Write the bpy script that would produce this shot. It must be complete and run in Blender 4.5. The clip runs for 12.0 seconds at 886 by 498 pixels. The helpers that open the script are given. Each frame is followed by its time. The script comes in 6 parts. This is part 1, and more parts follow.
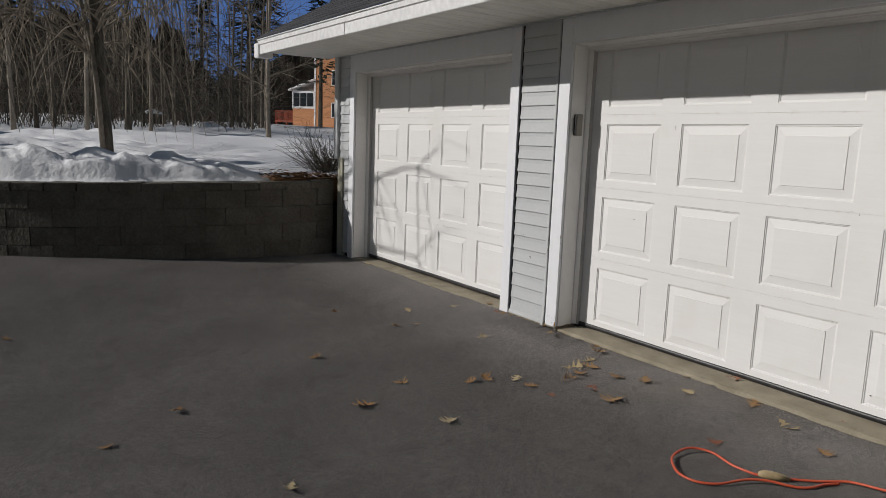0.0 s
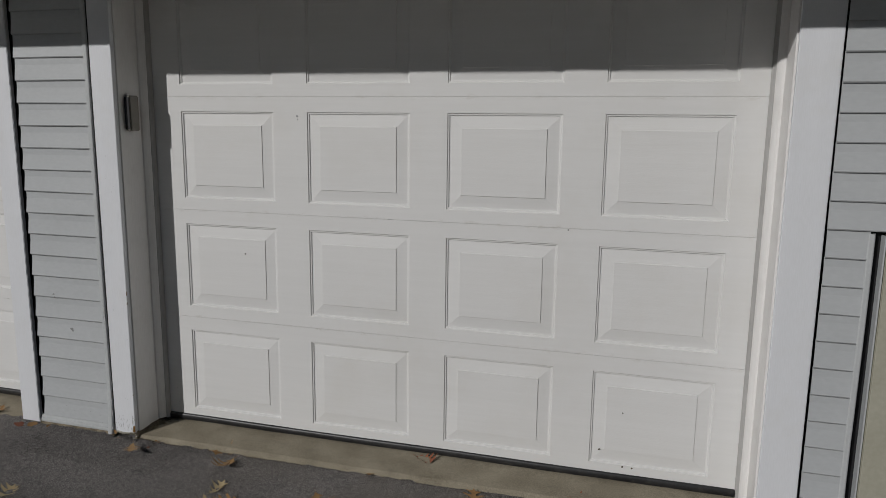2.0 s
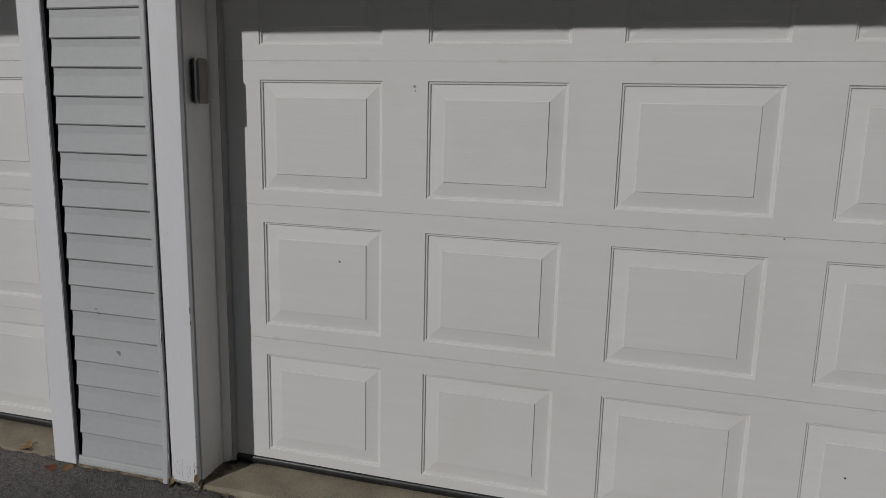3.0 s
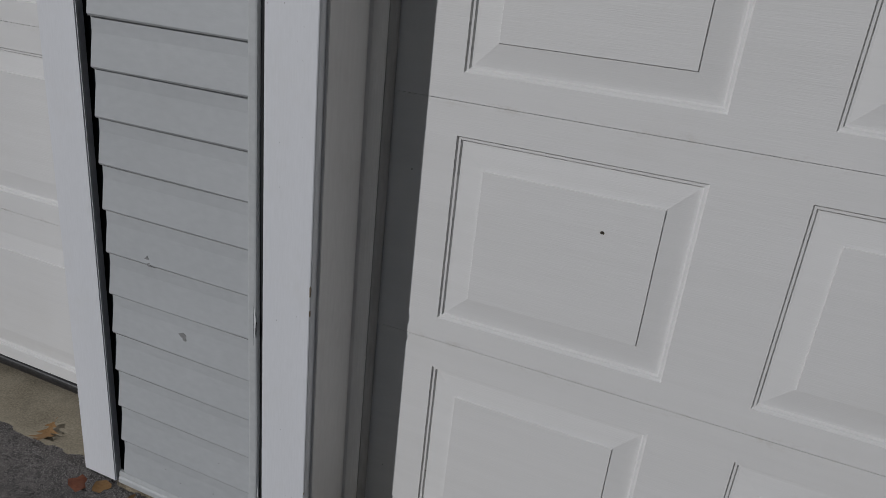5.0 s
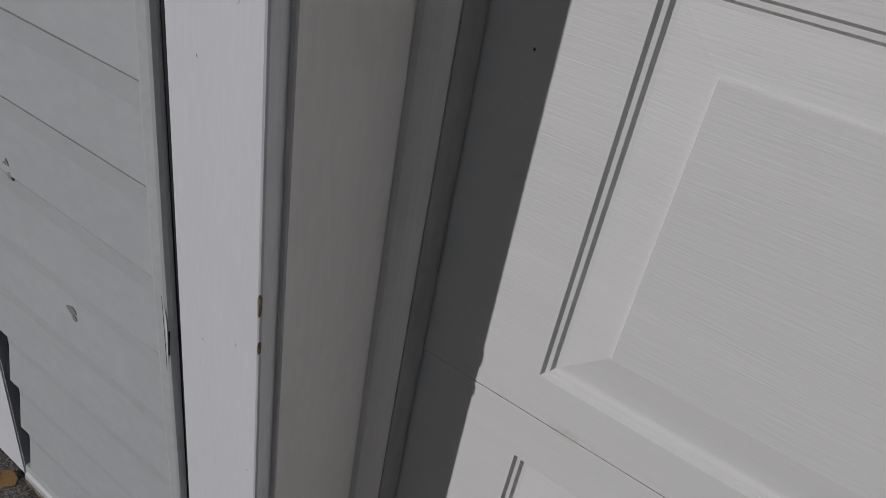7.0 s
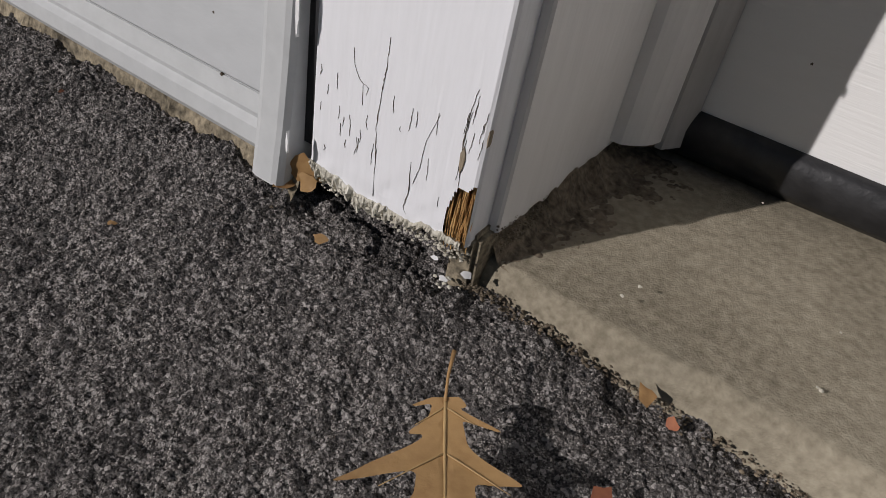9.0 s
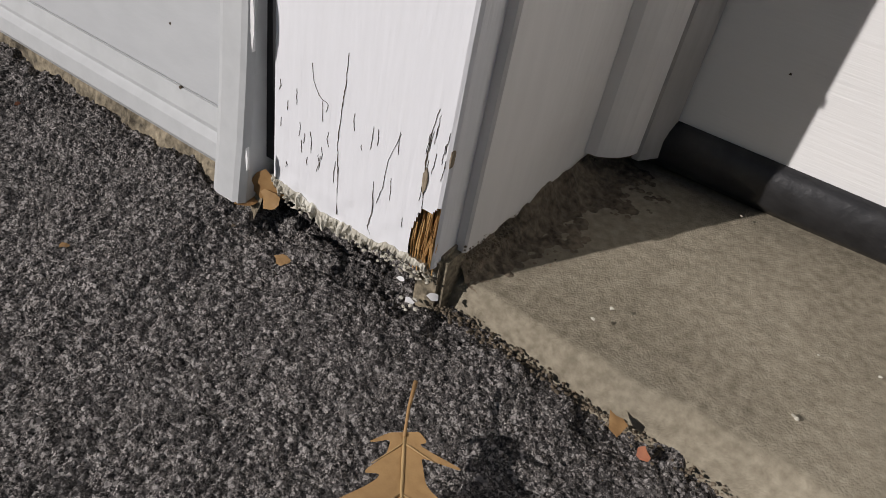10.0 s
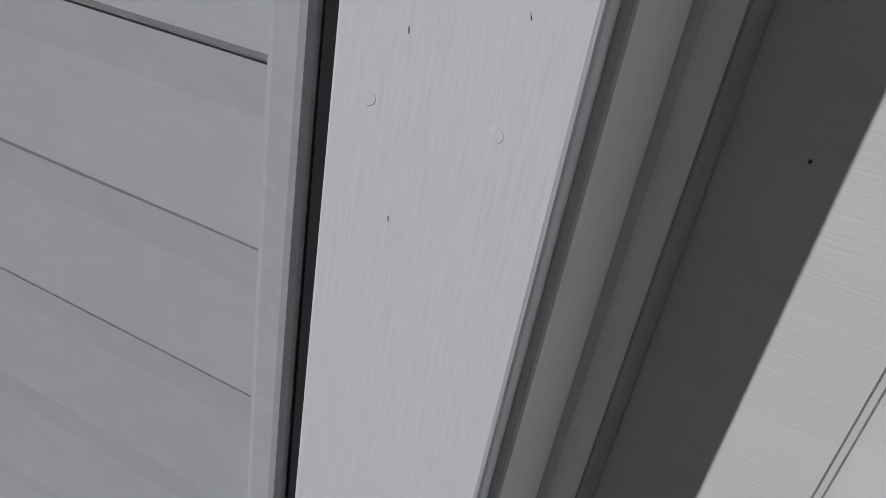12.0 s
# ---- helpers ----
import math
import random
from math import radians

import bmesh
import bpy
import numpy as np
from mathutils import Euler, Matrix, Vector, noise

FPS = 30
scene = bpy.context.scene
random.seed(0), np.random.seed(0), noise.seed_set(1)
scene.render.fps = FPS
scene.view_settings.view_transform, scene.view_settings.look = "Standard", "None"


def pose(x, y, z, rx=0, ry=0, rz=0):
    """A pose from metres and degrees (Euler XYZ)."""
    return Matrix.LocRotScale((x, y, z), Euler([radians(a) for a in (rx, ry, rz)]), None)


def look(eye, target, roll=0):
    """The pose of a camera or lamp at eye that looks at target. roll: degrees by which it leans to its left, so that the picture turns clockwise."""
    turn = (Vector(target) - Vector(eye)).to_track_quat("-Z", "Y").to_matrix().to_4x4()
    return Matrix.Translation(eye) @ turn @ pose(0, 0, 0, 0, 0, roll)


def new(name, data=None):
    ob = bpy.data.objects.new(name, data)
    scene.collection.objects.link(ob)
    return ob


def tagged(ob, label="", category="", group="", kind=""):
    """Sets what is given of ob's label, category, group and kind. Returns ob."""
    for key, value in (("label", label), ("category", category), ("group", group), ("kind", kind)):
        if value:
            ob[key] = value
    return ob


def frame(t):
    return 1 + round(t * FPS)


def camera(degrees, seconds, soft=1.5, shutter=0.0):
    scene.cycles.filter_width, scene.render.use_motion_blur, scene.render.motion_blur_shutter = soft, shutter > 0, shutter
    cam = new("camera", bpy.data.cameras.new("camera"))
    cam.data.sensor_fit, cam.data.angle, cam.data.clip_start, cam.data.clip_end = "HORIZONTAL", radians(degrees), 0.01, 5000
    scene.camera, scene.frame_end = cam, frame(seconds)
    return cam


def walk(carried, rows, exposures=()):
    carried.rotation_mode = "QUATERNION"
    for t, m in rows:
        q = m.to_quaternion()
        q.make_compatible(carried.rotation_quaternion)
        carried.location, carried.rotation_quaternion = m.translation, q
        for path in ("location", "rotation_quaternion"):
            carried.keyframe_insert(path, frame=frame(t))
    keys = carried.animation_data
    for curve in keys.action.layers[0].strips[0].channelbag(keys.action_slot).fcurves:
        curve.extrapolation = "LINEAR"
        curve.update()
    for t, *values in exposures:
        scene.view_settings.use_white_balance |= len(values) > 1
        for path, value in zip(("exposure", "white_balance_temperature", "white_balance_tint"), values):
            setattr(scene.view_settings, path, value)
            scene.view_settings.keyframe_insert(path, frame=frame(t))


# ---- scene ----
cam = camera(64.2, 12.0, soft=0.6)
PATH = [
    (0, (3.894, -3.704, 1.4), (2.257, -2.596, 1.1), 2.2),
    (0.5, (3.36, -3.533, 1.408), (2.111, -1.999, 1.115), 1.5),
    (1, (3.013, -3.254, 1.423), (2.294, -1.409, 1.142), 2.7),
    (1.5, (2.647, -3.057, 1.473), (2.196, -1.132, 1.172), 1.6),
    (2, (2.322, -2.717, 1.514), (1.784, -0.821, 1.174), 0.7),
    (2.5, (1.916, -2.481, 1.44), (1.336, -0.592, 1.127), 1.6),
    (3, (1.6, -2.186, 1.462), (1.061, -0.296, 1.087), 1.3),
    (3.5, (1.322, -1.836, 1.505), (0.706, 0.012, 1.054), 2.8),
    (3.7, (1.189, -1.751, 1.471), (0.525, 0.069, 0.974), 3.3),
    (5.3, (0.595, -0.946, 1.344), (-0.046, 0.777, 0.558), 6.7),
    (5.5, (0.519, -0.859, 1.347), (-0.076, 0.867, 0.53), 6.0),
    (6, (0.441, -0.64, 1.314), (-0.193, 1.03, 0.414), 6.6),
    (6.5, (0.453, -0.451, 1.25), (-0.436, 1.048, 0.268), 10.6),
    (6.7, (0.428, -0.381, 1.218), (-0.418, 1.085, 0.152), 11.0),
    (8.3, (0.18, -0.298, 0.408), (-0.688, 1.157, -0.655), 9.4),
    (8.5, (0.168, -0.293, 0.33), (-0.683, 1.165, -0.742), 9.5),
    (9, (0.138, -0.274, 0.254), (-0.629, 1.114, -0.964), 11.4),
    (9.5, (0.133, -0.264, 0.257), (-0.603, 1.12, -0.986), 12.3),
    (10, (0.138, -0.249, 0.26), (-0.606, 1.14, -0.972), 11.5),
    (10.5, (0.145, -0.232, 0.287), (-0.578, 1.236, -0.863), 12.2),
    (11, (0.157, -0.234, 0.432), (-0.554, 1.307, -0.626), 10.8),
    (11.3, (0.143, -0.241, 0.638), (-0.484, 1.306, -0.463), 14.4),
    (11.5, (0.129, -0.256, 0.774), (-0.52, 1.319, -0.273), 14.7),
    (11.6, (0.116, -0.257, 0.85), (-0.531, 1.304, -0.22), 14.5),
    (12, (0.062, -0.271, 1.073), (-0.594, 1.371, 0.138), 10.5),
]
walk(cam, [(t, look(eye, target, roll)) for t, eye, target, roll in PATH], exposures=[(0, -0.75, 6550, 11), (0.5, -1.1, 6550, 11), (1.0, -1.25, 6500, 12), (1.5, -1.3, 6450, 11), (2.0, -1.4, 6350, 10), (3, -1.6, 6350, 11), (3.5, -1.6, 6250, 11), (5.5, -1.6, 6100, 11), (6.5, -1.55, 6200, 12), (8.5, -1.15, 6400, 14), (9.5, -0.6, 6550, 15), (10.5, -0.7, 6480, 13), (11, -1.0, 6250, 12), (12, -1.38, 6150, 12)])

# ---- world, sun ----
SUN_DIR = Vector((0.588, 1.0, -0.535))          # the way the sunlight travels
world = bpy.data.worlds.new("world")
scene.world = world
world.use_nodes = True
wn = world.node_tree
sky = wn.nodes.new("ShaderNodeTexSky")
sky.sky_type, sky.sun_disc = "NISHITA", False
sky.sun_elevation = math.atan2(0.535, math.hypot(0.57, 1.0))
sky.sun_rotation = math.atan2(-0.57, -1.0)
sky.air_density, sky.dust_density = 1.0, 0.3
wn.links.new(sky.outputs[0], wn.nodes["Background"].inputs[0])
wn.nodes["Background"].inputs[1].default_value = 0.033
sun = new("sun", bpy.data.lights.new("sun", "SUN"))
sun.data.energy, sun.data.angle, sun.data.color = 5.0, radians(0.55), (1.0, 0.97, 0.93)
sun.matrix_world = look((-6, -10, 7), Vector((-6, -10, 7)) + SUN_DIR)


# ---- materials ----
def rgb(v):
    return (*v, 1.0)


def material(name, base, rough=0.6, metal=0.0, low=None, high=None, scale=3.0, fine=60.0, stretch=(1, 1, 1), bump=0.0, bump_scale=None,
             stain=None, stain_scale=1.5, stain_amount=0.4, spec=0.4, island=0.0, random_ob=0.0):
    """A surface with two scales of colour variation, optional stains and a bump."""
    m = bpy.data.materials.new(name)
    m.use_nodes = True
    t = m.node_tree
    N, L = t.nodes, t.links
    bsdf = N["Principled BSDF"]
    bsdf.inputs["Roughness"].default_value = rough
    bsdf.inputs["Metallic"].default_value = metal
    bsdf.inputs["Specular IOR Level"].default_value = spec
    geo = N.new("ShaderNodeNewGeometry")
    mp = N.new("ShaderNodeMapping")
    mp.inputs["Scale"].default_value = stretch
    L.new(geo.outputs["Position"], mp.inputs[0])
    a = N.new("ShaderNodeTexNoise")
    a.inputs["Scale"].default_value, a.inputs["Detail"].default_value = scale, 5
    b = N.new("ShaderNodeTexNoise")
    b.inputs["Scale"].default_value, b.inputs["Detail"].default_value = fine, 4
    L.new(mp.outputs[0], a.inputs["Vector"])
    L.new(mp.outputs[0], b.inputs["Vector"])
    low = low or tuple(c * 0.85 for c in base)
    high = high or tuple(min(1, c * 1.12) for c in base)
    mix1 = N.new("ShaderNodeMix")
    mix1.data_type = "RGBA"
    mix1.inputs[6].default_value, mix1.inputs[7].default_value = rgb(low), rgb(high)
    avg = N.new("ShaderNodeMath")
    avg.operation = "ADD"
    L.new(a.outputs[0], avg.inputs[0])
    L.new(b.outputs[0], avg.inputs[1])
    ramp = N.new("ShaderNodeMapRange")
    ramp.inputs[1].default_value, ramp.inputs[2].default_value = 0.7, 1.3
    L.new(avg.outputs[0], ramp.inputs[0])
    fac = ramp.outputs[0]
    if island or random_ob:
        src = geo.outputs["Random Per Island"] if island else N.new("ShaderNodeObjectInfo").outputs["Random"]
        amt = island or random_ob
        w = N.new("ShaderNodeMix")
        w.inputs[0].default_value = amt
        L.new(fac, w.inputs[2])
        L.new(src, w.inputs[3])
        fac = w.outputs[0]
    L.new(fac, mix1.inputs[0])
    col = mix1.outputs[2]
    if stain:
        s = N.new("ShaderNodeTexNoise")
        s.inputs["Scale"].default_value, s.inputs["Detail"].default_value, s.inputs["Roughness"].default_value = stain_scale, 8, 0.65
        L.new(geo.outputs["Position"], s.inputs["Vector"])
        r = N.new("ShaderNodeMapRange")
        r.inputs[1].default_value, r.inputs[2].default_value, r.inputs[4].default_value = 0.52, 0.75, stain_amount
        L.new(s.outputs[0], r.inputs[0])
        mix2 = N.new("ShaderNodeMix")
        mix2.data_type = "RGBA"
        L.new(r.outputs[0], mix2.inputs[0])
        L.new(col, mix2.inputs[6])
        mix2.inputs[7].default_value = rgb(stain)
        col = mix2.outputs[2]
    L.new(col, bsdf.inputs["Base Color"])
    if bump:
        bp = N.new("ShaderNodeBump")
        bp.inputs["Strength"].default_value, bp.inputs["Distance"].default_value = 1.0, bump
        if bump_scale:
            c = N.new("ShaderNodeTexNoise")
            c.inputs["Scale"].default_value, c.inputs["Detail"].default_value = bump_scale, 5
            L.new(mp.outputs[0], c.inputs["Vector"])
            L.new(c.outputs[0], bp.inputs["Height"])
        else:
            L.new(b.outputs[0], bp.inputs["Height"])
        L.new(bp.outputs[0], bsdf.inputs["Normal"])
    return m


M_DOOR = material("door_paint", (0.76, 0.755, 0.745), 0.55, low=(0.745, 0.74, 0.73), high=(0.775, 0.77, 0.762), scale=2.2, fine=14, stretch=(0.5, 1, 3), bump=0.00045, bump_scale=120,
                  stain=(0.62, 0.59, 0.53), stain_scale=1.7, stain_amount=0.25, spec=0.35)
M_DOOR.node_tree.nodes["Mapping"].inputs["Scale"].default_value = (0.22, 0.6, 4.2)
M_DOOR.node_tree.nodes["Bump"].inputs["Distance"].default_value = 0.0004


def joint_grime(m):
    """Brown dust caught in uneven smears along the horizontal joints of the doors."""
    N, L = m.node_tree.nodes, m.node_tree.links
    bsdf = N["Principled BSDF"]
    src = bsdf.inputs["Base Color"].links[0].from_socket
    geo, sep, tex = N.new("ShaderNodeNewGeometry"), N.new("ShaderNodeSeparateXYZ"), N.new("ShaderNodeTexNoise")
    mp = N.new("ShaderNodeMapping")
    mp.inputs["Scale"].default_value = (1.0, 1.0, 3.0)
    L.new(geo.outputs["Position"], sep.inputs[0])
    L.new(geo.outputs["Position"], mp.inputs[0])
    L.new(mp.outputs[0], tex.inputs["Vector"])
    tex.inputs["Scale"].default_value, tex.inputs["Detail"].default_value, tex.inputs["Roughness"].default_value = 14, 9, 0.75
    ops = []
    for op, v in (("SUBTRACT", 0.573), ("PINGPONG", 0.267)):
        n = N.new("ShaderNodeMath")
        n.operation, n.inputs[1].default_value = op, v
        L.new(ops[-1].outputs[0] if ops else sep.outputs[2], n.inputs[0])
        ops.append(n)
    near, patchy, both, mix = N.new("ShaderNodeMapRange"), N.new("ShaderNodeMapRange"), N.new("ShaderNodeMath"), N.new("ShaderNodeMix")
    near.inputs[1].default_value, near.inputs[2].default_value = 0.018, 0.0
    patchy.inputs[1].default_value, patchy.inputs[2].default_value, patchy.inputs[4].default_value = 0.53, 0.75, 0.6
    both.operation, mix.data_type = "MULTIPLY", "RGBA"
    L.new(ops[-1].outputs[0], near.inputs[0])
    L.new(tex.outputs[0], patchy.inputs[0])
    L.new(near.outputs[0], both.inputs[0])
    L.new(patchy.outputs[0], both.inputs[1])
    L.new(both.outputs[0], mix.inputs[0])
    L.new(src, mix.inputs[6])
    mix.inputs[7].default_value = (0.4, 0.35, 0.27, 1)
    L.new(mix.outputs[2], bsdf.inputs["Base Color"])


joint_grime(M_DOOR)
M_TRIM = material("trim_paint", (0.785, 0.795, 0.825), 0.6, low=(0.75, 0.76, 0.785), high=(0.805, 0.815, 0.845), scale=3, fine=90, stretch=(3, 3, 0.3), bump=0.00036, bump_scale=120, stain=(0.66, 0.64, 0.58), stain_scale=5, stain_amount=0.22)
M_JAMB = material("jamb_paint", (0.8, 0.79, 0.77), 0.55, scale=4, fine=60, low=(0.77, 0.755, 0.74), high=(0.83, 0.815, 0.8), stretch=(2, 2, 0.3), bump=0.0004, bump_scale=60, stain=(0.56, 0.53, 0.5), stain_scale=6, stain_amount=0.3)
# greyer than the jamb: the strip's shade is put into the colour
M_SHADED_STRIP = material("shaded_weatherstrip_vinyl", (0.46, 0.45, 0.44), 0.6, scale=4, fine=60, low=(0.4, 0.39, 0.38), high=(0.52, 0.51, 0.5), stretch=(2, 2, 0.3), stain=(0.3, 0.28, 0.26), stain_scale=7, stain_amount=0.4)
M_SIDING = material("vinyl_siding", (0.49, 0.506, 0.516), 0.5, low=(0.46, 0.476, 0.486), high=(0.515, 0.53, 0.54), scale=2, fine=40, stretch=(0.9, 1, 2), bump=0.00015, bump_scale=220, stain=(0.42, 0.43, 0.43), stain_scale=4, stain_amount=0.25)
M_JCH = material("channel_vinyl", (0.53, 0.545, 0.55), 0.45, low=(0.49, 0.505, 0.51), high=(0.56, 0.575, 0.58), scale=6, fine=90, bump=0.0004, bump_scale=150, stain=(0.42, 0.44, 0.44), stain_scale=12, stain_amount=0.35)
M_WHITE = material("fascia_white", (0.78, 0.78, 0.78), 0.5, scale=1, fine=20, stain=(0.62, 0.62, 0.6), stain_scale=2, stain_amount=0.25)
M_SOFFIT = material("soffit_white", (0.7, 0.68, 0.63), 0.6, scale=1, fine=20, stretch=(1, 0.2, 1), bump=0.0006, bump_scale=30)
# near-black that stands for the shade inside gaps and torn holes
M_DARK = material("gap_shade", (0.02, 0.02, 0.022), 0.9, scale=4)
M_RUBBER = material("rubber", (0.018, 0.019, 0.02), 0.42, low=(0.012, 0.012, 0.013), high=(0.03, 0.03, 0.032), scale=8, fine=120, bump=0.0008, bump_scale=90, stain=(0.12, 0.11, 0.1), stain_scale=20, stain_amount=0.3, spec=0.5)
M_SLAB = material("threshold_concrete", (0.29, 0.255, 0.19), 0.85, low=(0.18, 0.155, 0.11), high=(0.39, 0.345, 0.26), scale=7, fine=190, bump=0.0007, bump_scale=700, stain=(0.13, 0.115, 0.085), stain_scale=14, stain_amount=0.6)
M_FOUND = material("foundation_concrete", (0.42, 0.405, 0.325), 0.85, low=(0.385, 0.37, 0.295), high=(0.45, 0.435, 0.355), scale=3, fine=60, bump=0.0006, bump_scale=80, stain=(0.28, 0.27, 0.21), stain_scale=5, stain_amount=0.35)
M_BLOCK = material("wall_block", (0.13, 0.115, 0.092), 0.9, low=(0.085, 0.075, 0.06), high=(0.175, 0.158, 0.13), scale=5, fine=40, bump=0.012, bump_scale=22, random_ob=0.3, stain=(0.06, 0.054, 0.045), stain_scale=3, stain_amount=0.6)
M_SNOW = material("snow", (0.94, 0.95, 0.97), 0.6, low=(0.91, 0.925, 0.95), high=(0.96, 0.97, 0.985), scale=0.7, fine=9, bump=0.014, bump_scale=14, spec=0.3)
M_SHINGLE = material("shingle", (0.06, 0.062, 0.07), 0.9, low=(0.035, 0.036, 0.04), high=(0.09, 0.092, 0.1), scale=2, fine=160, bump=0.004, bump_scale=120, random_ob=0.5)
M_BARK = material("bark", (0.1, 0.084, 0.065), 0.9, low=(0.05, 0.042, 0.032), high=(0.17, 0.147, 0.115), scale=6, fine=30, stretch=(3, 3, 0.5), bump=0.01, bump_scale=18)
M_TWIG = material("twig", (0.2, 0.165, 0.125), 0.85, low=(0.09, 0.07, 0.05), high=(0.34, 0.29, 0.22), scale=1.2, fine=12, island=0.4)
M_PALE = material("pale_bark", (0.22, 0.185, 0.145), 0.85, low=(0.08, 0.066, 0.05), high=(0.36, 0.31, 0.25), scale=1.2, fine=12, island=0.5)
M_FOREST_SHADE = material("forest_shade", (0.045, 0.036, 0.026), 0.95, low=(0.02, 0.016, 0.012), high=(0.085, 0.068, 0.048), scale=0.35, fine=2.2, stretch=(1, 1, 0.25))
M_PINE = material("pine_green", (0.02, 0.028, 0.014), 0.9, low=(0.01, 0.015, 0.008), high=(0.04, 0.05, 0.026), scale=0.8, fine=8, island=0.4)
M_LEAF = material("oak_leaf", (0.36, 0.21, 0.08), 0.6, low=(0.22, 0.11, 0.04), high=(0.46, 0.29, 0.125), scale=25, fine=180, random_ob=0.55, bump=0.0006, bump_scale=140)
M_LEAFR = material("red_leaf", (0.3, 0.1, 0.05), 0.65, low=(0.18, 0.05, 0.025), high=(0.4, 0.16, 0.08), scale=25, fine=180, random_ob=0.4)
M_LEAFP = material("pale_leaf", (0.42, 0.33, 0.18), 0.65, low=(0.3, 0.22, 0.11), high=(0.52, 0.43, 0.26), scale=25, fine=180, random_ob=0.4)
M_VEIN = material("leaf_vein", (0.44, 0.3, 0.14), 0.6, scale=30, fine=200)
M_ROT = material("rotten_wood", (0.5, 0.29, 0.1), 0.85, low=(0.3, 0.14, 0.04), high=(0.66, 0.42, 0.17), scale=40, fine=220, stretch=(6, 6, 0.5), bump=0.004, bump_scale=90)
M_OLDWOOD = material("grey_bare_wood", (0.24, 0.19, 0.13), 0.9, low=(0.12, 0.09, 0.06), high=(0.36, 0.3, 0.22), scale=60, fine=300, stretch=(4, 4, 0.6))
M_DIRT = material("dirt", (0.15, 0.118, 0.08), 0.95, low=(0.055, 0.043, 0.03), high=(0.26, 0.21, 0.15), scale=30, fine=240, bump=0.004, bump_scale=200)
M_CAULK = material("old_caulk", (0.55, 0.52, 0.44), 0.8, low=(0.36, 0.33, 0.26), high=(0.7, 0.68, 0.6), scale=30, fine=200, bump=0.003, bump_scale=120)
M_MORTAR = material("crumbled_mortar", (0.2, 0.165, 0.11), 0.95, low=(0.05, 0.042, 0.03), high=(0.4, 0.34, 0.24), scale=22, fine=210, bump=0.004, bump_scale=160)
M_CRACK = material("bare_crack", (0.05, 0.04, 0.03), 0.9, low=(0.03, 0.025, 0.02), high=(0.12, 0.09, 0.06), scale=60, fine=300)
M_LAP_LINE = material("lap_line_grey", (0.28, 0.28, 0.28), 0.9, low=(0.2, 0.2, 0.2), high=(0.38, 0.38, 0.38), scale=60, fine=300)
M_CORD = material("orange_cord", (0.55, 0.085, 0.035), 0.45, low=(0.48, 0.07, 0.03), high=(0.6, 0.11, 0.05), scale=12, fine=90, spec=0.5)
M_BLACK = material("black_plastic", (0.02, 0.02, 0.022), 0.5, scale=8, fine=80, bump=0.0004, bump_scale=200)
M_BIN = material("bin_plastic", (0.012, 0.013, 0.013), 0.55, scale=4, fine=50)
M_BOXP = material("keypad_plastic", (0.2, 0.185, 0.16), 0.5, scale=20, fine=120)
M_DECK = material("deck_wood", (0.06, 0.05, 0.042), 0.8, low=(0.035, 0.03, 0.025), high=(0.09, 0.075, 0.06), scale=4, fine=50, stretch=(1, 0.3, 1), bump=0.002)
M_HOUSE = material("house_clapboard", (0.5, 0.23, 0.1), 0.8, low=(0.42, 0.18, 0.075), high=(0.56, 0.27, 0.13), scale=0.7, fine=6, stretch=(0.3, 0.3, 6))
M_REDDECK = material("red_deck", (0.26, 0.06, 0.03), 0.8, scale=2, fine=12)
M_GLASS = material("window_glass", (0.03, 0.035, 0.04), 0.08, scale=1, spec=0.7)
M_YELLOW = material("yellow_paint", (0.5, 0.27, 0.03), 0.5, low=(0.12, 0.07, 0.02), high=(0.6, 0.34, 0.05), scale=18, fine=60)
# shade on the house behind the deck, put into a near-black colour
M_HOUSE_SHADE = material("house_shade", (0.025, 0.022, 0.02), 0.85, scale=2, fine=30)
M_SCUFF = material("scuff_mark", (0.27, 0.27, 0.27), 0.7, scale=60, fine=300)
M_GRAVEL = material("gravel_stone", (0.42, 0.345, 0.24), 0.8, low=(0.17, 0.125, 0.08), high=(0.66, 0.575, 0.43), scale=9, fine=90, island=0.65, bump=0.002, bump_scale=120)
M_SOIL = material("gravel_bed", (0.1, 0.085, 0.06), 0.95, low=(0.05, 0.042, 0.03), high=(0.19, 0.165, 0.12), scale=12, fine=120, bump=0.01, bump_scale=60)
M_LAWN = material("winter_lawn", (0.2, 0.17, 0.1), 0.95, low=(0.12, 0.1, 0.06), high=(0.28, 0.24, 0.15), scale=1, fine=20)
M_MULCH = material("leaf_mulch", (0.17, 0.08, 0.035), 0.9, low=(0.08, 0.035, 0.015), high=(0.28, 0.15, 0.07), scale=12, fine=80, bump=0.02, bump_scale=30, island=0.5)


